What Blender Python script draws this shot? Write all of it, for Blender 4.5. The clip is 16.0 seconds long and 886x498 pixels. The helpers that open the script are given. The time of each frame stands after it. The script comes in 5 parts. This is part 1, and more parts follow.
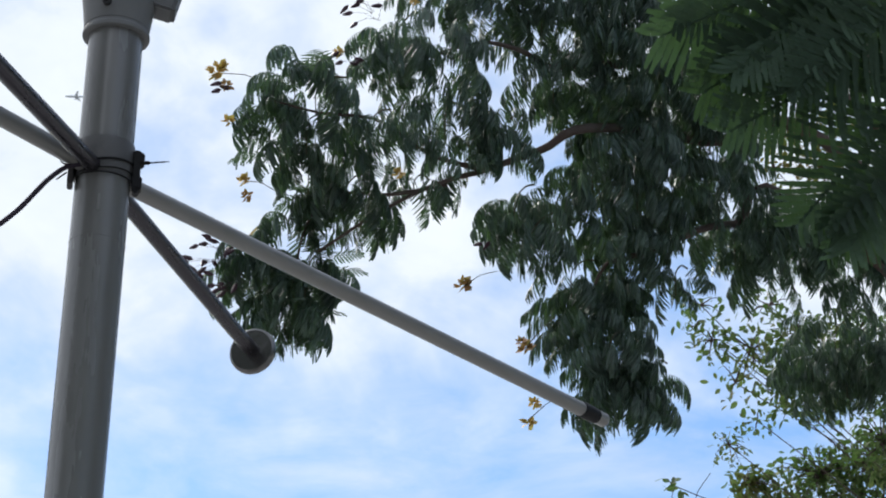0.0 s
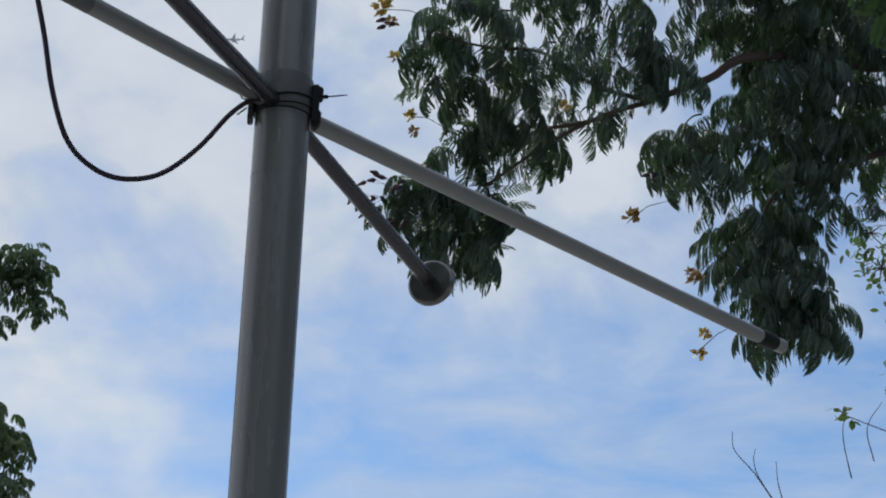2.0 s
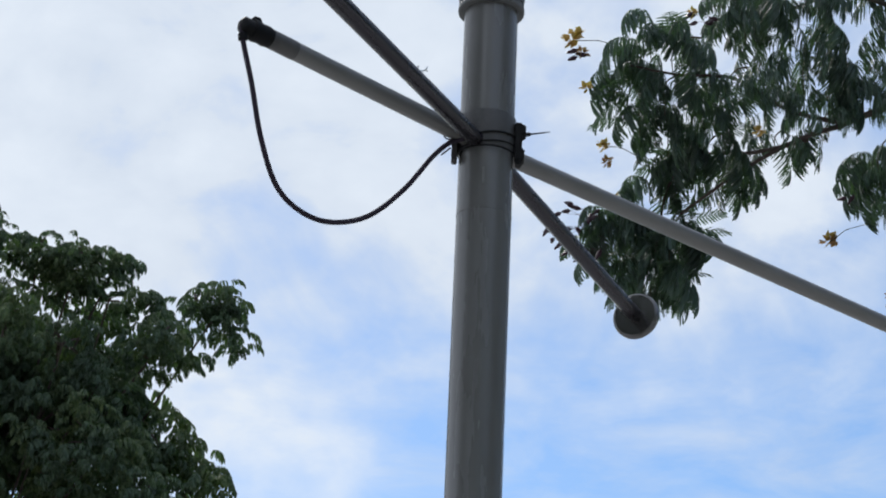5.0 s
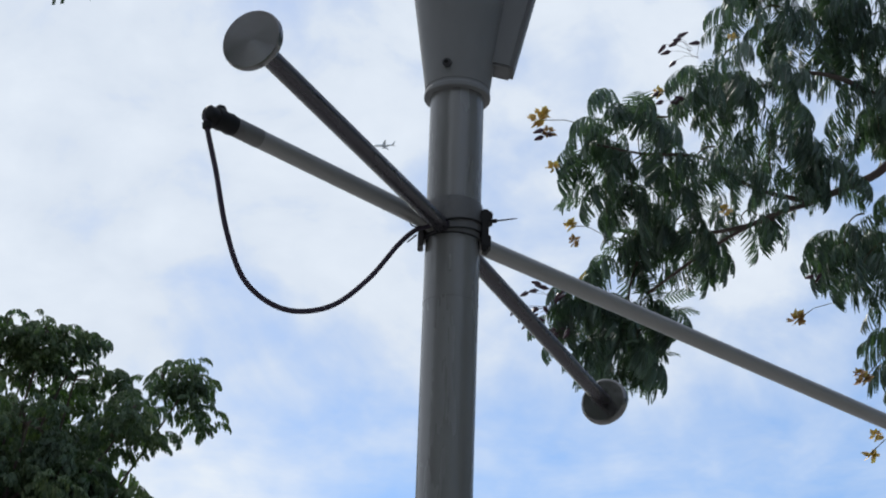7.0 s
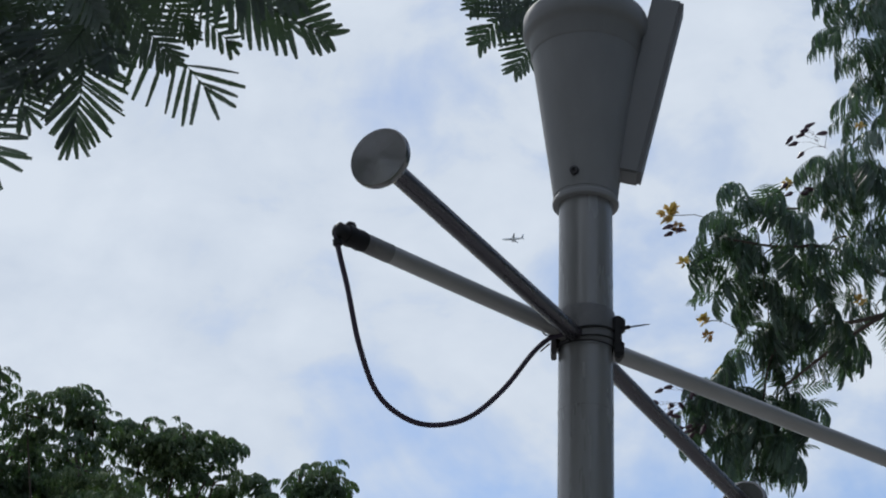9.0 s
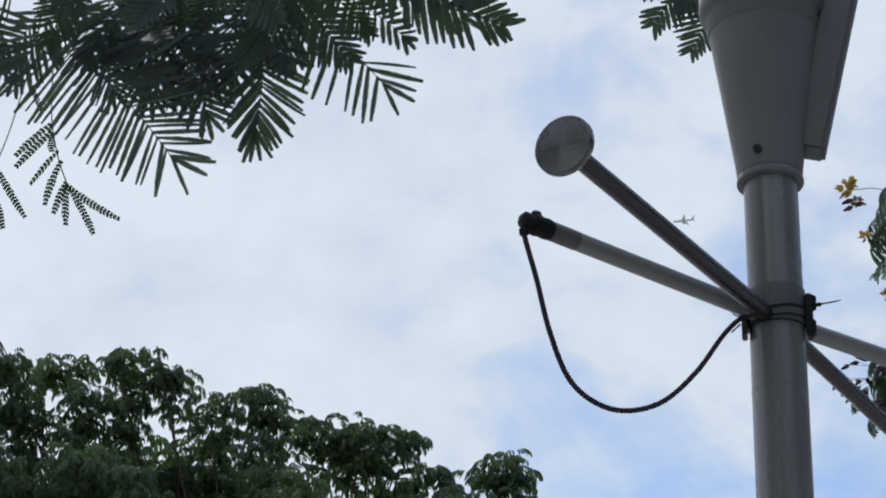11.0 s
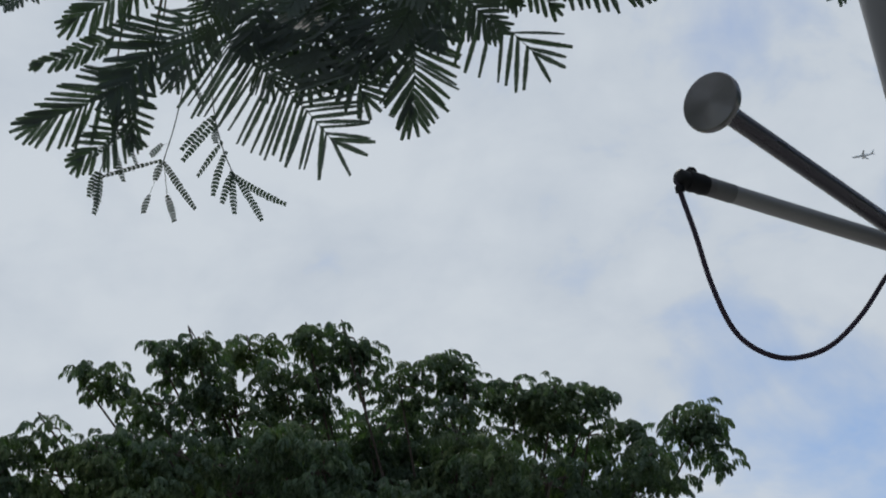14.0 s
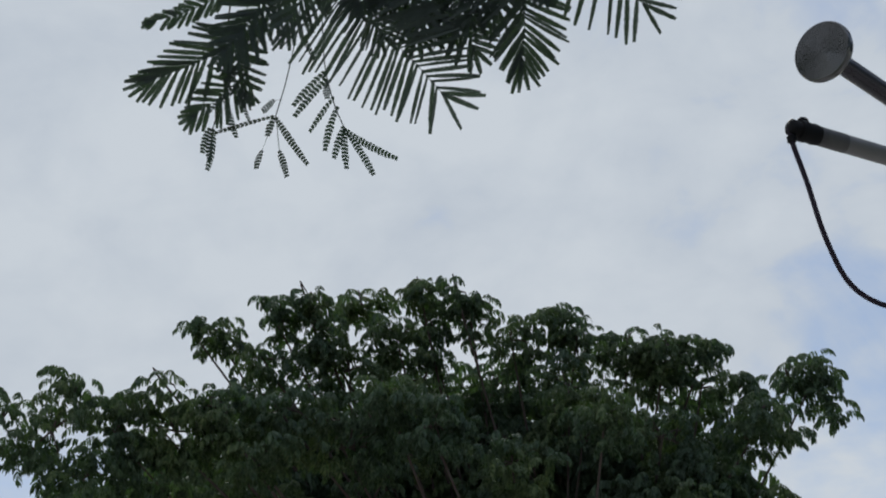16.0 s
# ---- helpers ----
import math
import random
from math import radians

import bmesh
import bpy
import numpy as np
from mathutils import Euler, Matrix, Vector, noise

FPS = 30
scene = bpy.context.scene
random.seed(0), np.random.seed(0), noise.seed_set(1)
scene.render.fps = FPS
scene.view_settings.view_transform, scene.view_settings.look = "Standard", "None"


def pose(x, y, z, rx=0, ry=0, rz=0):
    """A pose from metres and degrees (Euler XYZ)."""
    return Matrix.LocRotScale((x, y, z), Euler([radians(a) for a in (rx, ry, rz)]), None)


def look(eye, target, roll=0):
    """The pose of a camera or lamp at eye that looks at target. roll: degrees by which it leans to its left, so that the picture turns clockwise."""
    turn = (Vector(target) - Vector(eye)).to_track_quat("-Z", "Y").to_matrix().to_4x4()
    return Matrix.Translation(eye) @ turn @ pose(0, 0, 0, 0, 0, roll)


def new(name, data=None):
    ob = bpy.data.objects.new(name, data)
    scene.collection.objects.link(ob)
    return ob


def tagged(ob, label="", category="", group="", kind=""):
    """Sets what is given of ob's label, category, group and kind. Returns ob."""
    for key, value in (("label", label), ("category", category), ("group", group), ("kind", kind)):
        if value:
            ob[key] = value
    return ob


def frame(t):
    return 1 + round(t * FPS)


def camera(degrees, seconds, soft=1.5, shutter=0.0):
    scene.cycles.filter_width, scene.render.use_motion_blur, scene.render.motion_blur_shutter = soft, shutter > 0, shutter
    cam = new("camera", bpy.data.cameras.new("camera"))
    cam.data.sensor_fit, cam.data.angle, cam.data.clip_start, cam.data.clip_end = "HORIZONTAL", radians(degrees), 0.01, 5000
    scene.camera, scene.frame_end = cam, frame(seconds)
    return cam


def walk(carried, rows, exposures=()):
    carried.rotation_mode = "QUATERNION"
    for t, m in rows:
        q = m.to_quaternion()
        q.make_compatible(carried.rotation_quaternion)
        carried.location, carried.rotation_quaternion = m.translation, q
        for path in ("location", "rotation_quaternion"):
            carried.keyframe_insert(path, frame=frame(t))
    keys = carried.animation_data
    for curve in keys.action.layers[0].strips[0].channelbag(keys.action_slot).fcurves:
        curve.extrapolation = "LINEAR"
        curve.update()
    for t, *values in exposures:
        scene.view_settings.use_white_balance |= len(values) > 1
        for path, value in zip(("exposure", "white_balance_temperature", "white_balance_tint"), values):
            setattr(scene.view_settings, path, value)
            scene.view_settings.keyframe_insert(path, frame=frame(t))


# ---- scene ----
# ---------------------------------------------------------------- camera
cam = camera(21.14, 16.0, soft=2.0)
PATH = [
    (0, 0.0691, -4.4146, 1.5855, 0.1988, -3.5144, 2.0011, 1.4475),
    (0.5, 0.0470, -4.3936, 1.5714, 0.1619, -3.4852, 1.9735, 1.9921),
    (1, 0.0355, -4.3938, 1.5776, 0.1375, -3.4833, 1.9784, 2.1686),
    (1.5, 0.0341, -4.4124, 1.5717, 0.1179, -3.4981, 1.9678, 1.9665),
    (2, 0.0268, -4.4131, 1.5664, 0.0922, -3.4943, 1.9557, 2.0688),
    (2.5, 0.0208, -4.4185, 1.5657, 0.0668, -3.5003, 1.9590, 2.0142),
    (3, 0.0150, -4.4378, 1.5400, 0.0403, -3.5187, 1.9330, 2.0080),
    (3.5, -0.0154, -4.4365, 1.5435, -0.0260, -3.5146, 1.9307, 2.2827),
    (4, -0.0161, -4.4233, 1.5319, -0.0477, -3.4970, 1.9075, 2.5121),
    (4.5, -0.0154, -4.4149, 1.5255, -0.0454, -3.4850, 1.8922, 2.5700),
    (5, -0.0121, -4.4335, 1.5761, -0.0262, -3.5158, 1.9731, 2.5637),
    (5.2, -0.0143, -4.4377, 1.5829, -0.0235, -3.5269, 1.9957, 2.5305),
    (7.3, -0.0110, -4.4135, 1.6214, -0.0130, -3.5116, 2.0534, 1.9617),
    (7.5, -0.0111, -4.4173, 1.6262, -0.0166, -3.5185, 2.0646, 1.9441),
    (8, -0.0284, -4.4111, 1.6330, -0.0560, -3.5174, 2.0809, 2.0678),
    (8.5, -0.0285, -4.4138, 1.6417, -0.0754, -3.5264, 2.1004, 1.7700),
    (9, -0.0129, -4.4300, 1.6447, -0.0703, -3.5438, 2.1043, 1.7465),
    (9.5, -0.0293, -4.4169, 1.6380, -0.1044, -3.5257, 2.0854, 2.1636),
    (10, -0.0565, -4.4149, 1.6431, -0.1496, -3.5288, 2.0970, 2.4095),
    (10.2, -0.0575, -4.4158, 1.6455, -0.1587, -3.5313, 2.1008, 2.3179),
    (12.5, -0.0052, -4.4780, 1.6388, -0.1748, -3.5999, 2.0861, -0.3904),
    (13, -0.0036, -4.4914, 1.6288, -0.1872, -3.6150, 2.0740, -0.3705),
    (13.5, 0.0044, -4.5074, 1.6212, -0.1914, -3.6320, 2.0633, -0.6683),
    (14, 0.0084, -4.5102, 1.6208, -0.1964, -3.6348, 2.0587, -0.6112),
    (14.5, 0.0107, -4.5229, 1.6165, -0.2064, -3.6470, 2.0473, -0.4980),
    (15, 0.0176, -4.5264, 1.6154, -0.2096, -3.6517, 2.0436, -0.3357),
    (15.5, 0.0157, -4.5276, 1.6128, -0.2233, -3.6543, 2.0374, -0.2249),
    (16, 0.0093, -4.5246, 1.6116, -0.2426, -3.6530, 2.0322, 0.1614),
]
walk(cam, [(t, look((x, y, z), (a, b, c), r)) for t, x, y, z, a, b, c, r in PATH],
     exposures=((0.0, 0.36, 6250, 10), (0.5, 0.12, 6150, 10), (1.0, 0.0, 6150, 10), (1.5, -0.1, 6150, 10), (2.0, -0.2, 6150, 10), (2.5, 0.0, 6150, 10), (3.0, 0.14, 6150, 10), (3.5, 0.12, 6150, 10), (4.0, -0.1, 6150, 10), (4.5, -0.12, 6150, 10), (5.0, 0.08, 6100, 10), (7.5, 0.1, 6140, 10), (8.5, -0.06, 6040, 10), (9.0, -0.08, 6040, 10), (10.0, 0.04, 6040, 10), (12.5, -0.16, 6200, 9), (14.0, -0.3, 6220, 9), (16.0, -0.34, 6220, 9)))

# ---------------------------------------------------------------- sky and sun
SUN_AZ, SUN_EL = -28.0, 46.0


def build_world():
    w = bpy.data.worlds.new("sky")
    scene.world = w
    w.use_nodes = True
    nt = w.node_tree
    nt.nodes.clear()
    N, L = nt.nodes.new, nt.links.new
    out = N("ShaderNodeOutputWorld")
    coord = N("ShaderNodeTexCoord")

    def math_node(op, a, b=None, clamp=False):
        n = N("ShaderNodeMath")
        n.operation, n.use_clamp = op, clamp
        for i, v in enumerate((a, b)):
            if v is None:
                continue
            if isinstance(v, (int, float)):
                n.inputs[i].default_value = v
            else:
                L(v, n.inputs[i])
        return n.outputs[0]

    def cloud_noise(scale, stretch, detail, rough, shift=(0, 0, 0), distort=0.0):
        m = N("ShaderNodeMapping")
        m.inputs["Scale"].default_value = stretch
        m.inputs["Location"].default_value = shift
        m.inputs["Rotation"].default_value = (radians(14), radians(-9), 0)
        L(coord.outputs["Generated"], m.inputs["Vector"])
        n = N("ShaderNodeTexNoise")
        n.inputs["Scale"].default_value = scale
        n.inputs["Detail"].default_value = detail
        n.inputs["Roughness"].default_value = rough
        n.inputs["Distortion"].default_value = distort
        L(m.outputs[0], n.inputs["Vector"])
        return n.outputs[0]

    sky = N("ShaderNodeTexSky")
    sky.sky_type, sky.sun_disc = "NISHITA", False
    sky.sun_elevation, sky.sun_rotation = radians(SUN_EL), radians(SUN_AZ)
    sky.air_density, sky.dust_density = 1.0, 0.6
    blue = N("ShaderNodeBackground")
    blue.inputs["Strength"].default_value = 0.122
    deep = N("ShaderNodeHueSaturation")
    deep.inputs["Saturation"].default_value = 1.3
    L(sky.outputs[0], deep.inputs["Color"])
    L(deep.outputs[0], blue.inputs["Color"])

    split = N("ShaderNodeSeparateXYZ")
    L(coord.outputs["Generated"], split.inputs[0])
    sx, sz = split.outputs[0], split.outputs[2]
    big = cloud_noise(4.2, (1, 1, 1.6), 6, 0.52, (0.35, 0.1, 0.62), 0.3)
    fine = cloud_noise(11.0, (1, 1, 1.5), 6, 0.55, (0.2, 0.7, 0.1), 0.5)
    wisp = cloud_noise(34.0, (1, 1, 1.35), 4, 0.5, (0.6, 0.2, 0.4), 0.2)
    # the cover is thick to the west and thins out eastwards and low down
    thick = math_node("MULTIPLY", sx, -0.42)
    low = math_node("MULTIPLY", math_node("SUBTRACT", 0.384, sz, True), -4.5)
    f = math_node("ADD", math_node("MULTIPLY", big, 0.85), math_node("MULTIPLY", fine, 1.0))
    f = math_node("ADD", f, math_node("MULTIPLY", wisp, 0.42))
    f = math_node("ADD", f, thick)
    f = math_node("ADD", f, low)
    # a bank of cloud lies along the horizon
    bank = math_node("MULTIPLY", math_node("SUBTRACT", 0.294, sz, True), 34.0, True)
    f = math_node("ADD", f, math_node("MULTIPLY", bank, math_node("MULTIPLY", fine, 1.3)))
    f = math_node("SUBTRACT", f, 0.64)
    cover = math_node("MULTIPLY", f, 1.9, True)
    streak = cloud_noise(13.0, (1, 1, 3.4), 6, 0.6, (0.3, 0.5, 0.9), 0.4)
    streak = math_node("MULTIPLY", math_node("SUBTRACT", streak, 0.40), 2.6, True)
    cover = math_node("MAXIMUM", cover, math_node("ADD", math_node("MULTIPLY", streak, 0.60), 0.08))

    tone = N("ShaderNodeValToRGB")
    tone.color_ramp.elements[0].position, tone.color_ramp.elements[1].position = 0.40, 0.62
    tone.color_ramp.elements[0].color = (0.69, 0.75, 0.83, 1)
    tone.color_ramp.elements[1].color = (0.855, 0.90, 0.945, 1)
    mixed = math_node("ADD", math_node("MULTIPLY", fine, 0.45), math_node("MULTIPLY", big, 0.35))
    mixed = math_node("ADD", mixed, math_node("MULTIPLY", wisp, 0.24))
    L(mixed, tone.inputs[0])
    cloud = N("ShaderNodeBackground")
    cloud.inputs["Strength"].default_value = 0.88
    L(tone.outputs[0], cloud.inputs["Color"])
    mix = N("ShaderNodeMixShader")
    L(cover, mix.inputs[0])
    L(blue.outputs[0], mix.inputs[1])
    L(cloud.outputs[0], mix.inputs[2])
    L(mix.outputs[0], out.inputs["Surface"])


build_world()
sun_data = bpy.data.lights.new("sun", "SUN")
sun_data.energy, sun_data.angle, sun_data.color = 2.6, radians(12), (1.0, 0.95, 0.87)
sun = new("sun", sun_data)
_a, _e = radians(SUN_AZ), radians(SUN_EL)
sun.matrix_world = look((40 * math.sin(_a) * math.cos(_e), 40 * math.cos(_a) * math.cos(_e), 40 * math.sin(_e)), (0, 0, 0))


# ---------------------------------------------------------------- materials
def material(name, base, rough=0.6, metal=0.0, vary=0.0, grain=60.0, bump=0.0, bump_scale=120.0, second=None,
             patch=4.0, stretch=(1, 1, 1), translucent=0.0, per="", spec=0.5, sharp=0.15):
    m = bpy.data.materials.new(name)
    m.use_nodes = True
    nt = m.node_tree
    N, L = nt.nodes.new, nt.links.new
    bsdf = nt.nodes["Principled BSDF"]
    bsdf.inputs["Roughness"].default_value = rough
    bsdf.inputs["Metallic"].default_value = metal
    bsdf.inputs["Specular IOR Level"].default_value = spec
    coord = N("ShaderNodeTexCoord")
    mp = N("ShaderNodeMapping")
    mp.inputs["Scale"].default_value = stretch
    L(coord.outputs["Object"], mp.inputs[0])

    def noise_tex(scale, detail):
        n = N("ShaderNodeTexNoise")
        n.inputs["Scale"].default_value, n.inputs["Detail"].default_value = scale, detail
        n.inputs["Roughness"].default_value = 0.6
        L(mp.outputs[0], n.inputs["Vector"])
        return n.outputs[0]

    def mix_col(fac, a, b):
        n = N("ShaderNodeMix")
        n.data_type = "RGBA"
        for sock, v in ((n.inputs[0], fac), (n.inputs[6], a), (n.inputs[7], b)):
            if isinstance(v, (float, int)):
                sock.default_value = v
            elif isinstance(v, tuple):
                sock.default_value = (*v, 1)
            else:
                L(v, sock)
        return n.outputs[2]

    dark = tuple(c * (1 - vary) for c in base)
    lite = tuple(min(1, c * (1 + vary)) for c in base)
    col = mix_col(noise_tex(grain, 5), dark, lite)
    if second:
        ramp = N("ShaderNodeValToRGB")
        ramp.color_ramp.elements[0].position = 0.55 - sharp / 2
        ramp.color_ramp.elements[1].position = 0.55 + sharp / 2
        L(noise_tex(patch, 6), ramp.inputs[0])
        col = mix_col(ramp.outputs[0], col, second)
    if per:
        if per == "object":
            info = N("ShaderNodeObjectInfo").outputs["Random"]
        else:
            info = N("ShaderNodeNewGeometry").outputs["Random Per Island"]
        h = N("ShaderNodeHueSaturation")
        r1 = N("ShaderNodeMapRange")
        L(info, r1.inputs[0])
        r1.inputs[3].default_value, r1.inputs[4].default_value = 0.55, 1.5
        r2 = N("ShaderNodeMapRange")
        L(info, r2.inputs[0])
        r2.inputs[3].default_value, r2.inputs[4].default_value = 0.515, 0.475
        L(r1.outputs[0], h.inputs["Value"])
        L(r2.outputs[0], h.inputs["Hue"])
        L(col, h.inputs["Color"])
        col = h.outputs[0]
    L(col, bsdf.inputs["Base Color"])
    if bump:
        b = N("ShaderNodeBump")
        b.inputs["Strength"].default_value, b.inputs["Distance"].default_value = bump, 0.004
        L(noise_tex(bump_scale, 6), b.inputs["Height"])
        L(b.outputs[0], bsdf.inputs["Normal"])
    rr = N("ShaderNodeMapRange")
    L(noise_tex(grain * 0.5, 4), rr.inputs[0])
    rr.inputs[3].default_value, rr.inputs[4].default_value = max(0.05, rough - 0.12), min(1, rough + 0.12)
    L(rr.outputs[0], bsdf.inputs["Roughness"])
    if translucent:
        tl = N("ShaderNodeBsdfTranslucent")
        g = mix_col(0.75, col, (0.10, 0.21, 0.035))
        L(g, tl.inputs["Color"])
        mx = N("ShaderNodeMixShader")
        mx.inputs[0].default_value = translucent
        L(bsdf.outputs[0], mx.inputs[1])
        L(tl.outputs[0], mx.inputs[2])
        L(mx.outputs[0], nt.nodes["Material Output"].inputs["Surface"])
    return m


GREY_PAINT = material("grey_pole_paint", (0.187, 0.187, 0.196), 0.26, 0.25, 0.12, 45, 0.08, 70, (0.155, 0.150, 0.150), 9.0, (1, 1, 0.14), sharp=0.5)
CONE_PAINT = material("grey_housing_paint", (0.155, 0.156, 0.166), 0.58, 0.0, 0.10, 30, 0.06, 160, (0.105, 0.108, 0.115), 7.0, (1, 1, 0.4), sharp=0.5)
# housing paint again, darkened to put the box's shade into its colour
BOX_SHADED_PAINT = material("grey_box_shaded", (0.115, 0.116, 0.124), 0.5, 0.0, 0.10, 30, 0.06, 160, (0.095, 0.096, 0.102), 7.0, (1, 1, 0.4), sharp=0.5)
GALV = material("galvanised_tube", (0.25, 0.245, 0.25), 0.40, 0.3, 0.14, 60, 0.10, 80, (0.20, 0.195, 0.19), 12.0, (1, 1, 0.25), sharp=0.5)
STEEL_ROD = material("stainless_rod", (0.046, 0.042, 0.056), 0.28, 0.7, 0.12, 90, 0.04, 200, (0.06, 0.055, 0.058), 10.0, (1, 1, 0.25), sharp=0.5)
STEEL_FACE = material("turned_steel", (0.165, 0.162, 0.167), 0.22, 0.95, 0.06, 30)
BAND = material("dark_band", (0.030, 0.030, 0.035), 0.5, 0.1, 0.2, 80, 0.1, 200, (0.055, 0.052, 0.055), 20.0, spec=0.25)
SLEEVE = material("sleeve_metal", (0.095, 0.092, 0.097), 0.45, 0.2, 0.15, 60, 0.08, 120, (0.06, 0.058, 0.062), 14.0)
TUBE_SLEEVE = material("dull_sleeve", (0.13, 0.127, 0.13), 0.45, 0.3, 0.15, 60, 0.08, 120, (0.09, 0.087, 0.09), 14.0)
BLACK_PLASTIC = material("black_plastic", (0.008, 0.008, 0.010), 0.55, 0.0, 0.3, 90, 0.1, 150, spec=0.2)
CABLE_BLACK = material("cable_sheath", (0.045, 0.036, 0.054), 0.75, 0.0, 0.2, 20, spec=0.12)
PLUG_PALE = material("pale_plug", (0.24, 0.235, 0.22), 0.6, 0.0, 0.15, 60)
BARK = material("bark", (0.070, 0.044, 0.038), 0.9, 0.0, 0.4, 35, 0.7, 60, (0.10, 0.086, 0.076), 8.0, (1, 1, 0.3), sharp=0.5)
TWIG = material("green_brown_twig", (0.075, 0.065, 0.035), 0.8, 0.0, 0.35, 60, 0.3, 120)
# the feathery leaf darkened: shade on the overhanging leaves is put into the colour
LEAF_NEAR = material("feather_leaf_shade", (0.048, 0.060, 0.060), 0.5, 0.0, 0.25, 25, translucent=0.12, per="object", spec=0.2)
# bluish base: haze over the dark foliage is mixed into the leaf colour
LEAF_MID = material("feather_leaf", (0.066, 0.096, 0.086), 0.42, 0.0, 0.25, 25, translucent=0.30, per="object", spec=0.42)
LEAF_EAST = material("low_leaf", (0.052, 0.084, 0.062), 0.5, 0.0, 0.25, 25, translucent=0.15, per="object", spec=0.15)
# same haze-tinted base for the joined leaves
LEAF_MASS = material("feather_leaf_mass", (0.066, 0.096, 0.086), 0.45, 0.0, 0.25, 2.0, translucent=0.28, per="island", spec=0.42)
# second tone: noise patches of lighter green painted in for the lit tufts
LEAF_FAR = material("far_canopy_leaf", (0.066, 0.094, 0.066), 0.6, 0.0, 0.3, 1.2, translucent=0.28, per="island", second=(0.105, 0.135, 0.055), patch=1.1, sharp=0.22, spec=0.2)
LEAF_BROAD = material("broad_leaf", (0.11, 0.15, 0.065), 0.5, 0.0, 0.3, 3.0, translucent=0.45, per="island", second=(0.17, 0.13, 0.06), patch=1.4, spec=0.35)
LEAF_GOLD = material("yellowed_leaf", (0.20, 0.13, 0.05), 0.6, 0.0, 0.3, 3.0, translucent=0.4, per="island")
PETAL = material("yellow_petal", (0.80, 0.52, 0.17), 0.6, 0.0, 0.25, 40, translucent=0.35)
PETAL_OLD = material("faded_orange_petal", (0.48, 0.24, 0.10), 0.7, 0.0, 0.3, 40, translucent=0.3)
POD = material("dark_red_pod", (0.045, 0.018, 0.030), 0.5, 0.0, 0.3, 40)
# out of view; made pale so that light bounces up onto the leaves
GROUND = material("pale_bounce_ground", (0.33, 0.32, 0.31), 0.9, 0.0, 0.2, 2.0, 0.3, 12.0, (0.12, 0.13, 0.09), 0.12)


# ---------------------------------------------------------------- mesh helpers
def mesh_object(name, verts, faces, mat, parent=None, smooth=False, label=""):
    me = bpy.data.meshes.new(name)
    me.from_pydata([tuple(v) for v in verts], [], faces)
    me.materials.append(mat)
    if smooth:
        me.polygons.foreach_set("use_smooth", [True] * len(me.polygons))
    me.update()
    ob = new(name, me)
    ob.parent = parent
    if label:
        ob["label"] = label
    return ob


def part(name, bm, mat, parent, label="", smooth=True, angle=40):
    bmesh.ops.recalc_face_normals(bm, faces=bm.faces)
    me = bpy.data.meshes.new(name)
    bm.to_mesh(me)
    bm.free()
    me.materials.append(mat)
    if smooth:
        me.polygons.foreach_set("use_smooth", [True] * len(me.polygons))
        me.set_sharp_from_angle(angle=radians(angle))
    ob = new(name, me)
    ob.parent = parent
    if label:
        ob["label"] = label
    return ob


def empty(name, at=(0, 0, 0)):
    e = new(name)
    e.location = at
    e.empty_display_size = 0.05
    return e


def lathe(profile, n=48):
    """Rings round z from (radius, height) pairs; radius 0 closes to a point."""
    bm = bmesh.new()
    rings = []
    for r, z in profile:
        if r < 1e-6:
            rings.append([bm.verts.new((0, 0, z))])
        else:
            rings.append([bm.verts.new((r * math.cos(2 * math.pi * k / n), r * math.sin(2 * math.pi * k / n), z)) for k in range(n)])
    for a, b in zip(rings, rings[1:]):
        for k in range(n):
            j = (k + 1) % n
            if len(a) == 1 and len(b) > 1:
                bm.faces.new((a[0], b[k], b[j]))
            elif len(b) == 1 and len(a) > 1:
                bm.faces.new((a[k], b[0], a[j]))
            elif len(a) > 1:
                bm.faces.new((a[k], b[k], b[j], a[j]))
    return bm


def along(bm, a, b):
    """Turns a shape built on z from 0 to the length so that it runs from a to b."""
    d = Vector(b) - Vector(a)
    bm.transform(Matrix.Translation(a) @ d.to_track_quat("Z", "Y").to_matrix().to_4x4())
    return bm


def tube_data(points, radii, n=8):
    """A tapered tube along points, closed at both ends."""
    pts = [Vector(p) for p in points]
    verts, faces = [], []
    up = Vector((0.3, 0.2, 1)).normalized()
    for i, p in enumerate(pts):
        d = (pts[min(i + 1, len(pts) - 1)] - pts[max(i - 1, 0)]).normalized()
        u = d.cross(up)
        u = u.normalized() if u.length > 1e-3 else Vector((1, 0, 0))
        v = d.cross(u)
        for k in range(n):
            a = 2 * math.pi * k / n
            verts.append(p + (u * math.cos(a) + v * math.sin(a)) * radii[i])
    for i in range(len(pts) - 1):
        for k in range(n):
            j = (k + 1) % n
            faces.append((i * n + k, i * n + j, i * n + n + j, i * n + n + k))
    faces.append(tuple(range(n)))
    faces.append(tuple(range(len(verts) - n, len(verts))))
    return verts, faces


def spline(points, steps=6):
    """A smooth line through points."""
    p = [Vector(q) for q in points]
    p = [2 * p[0] - p[1]] + p + [2 * p[-1] - p[-2]]
    out = []
    for i in range(1, len(p) - 2):
        for s in range(steps):
            t = s / steps
            out.append(0.5 * ((2 * p[i]) + (p[i + 1] - p[i - 1]) * t + (2 * p[i - 1] - 5 * p[i] + 4 * p[i + 1] - p[i + 2]) * t * t
                              + (3 * p[i] - p[i - 1] - 3 * p[i + 1] + p[i + 2]) * t ** 3))
    out.append(p[-2])
    return out


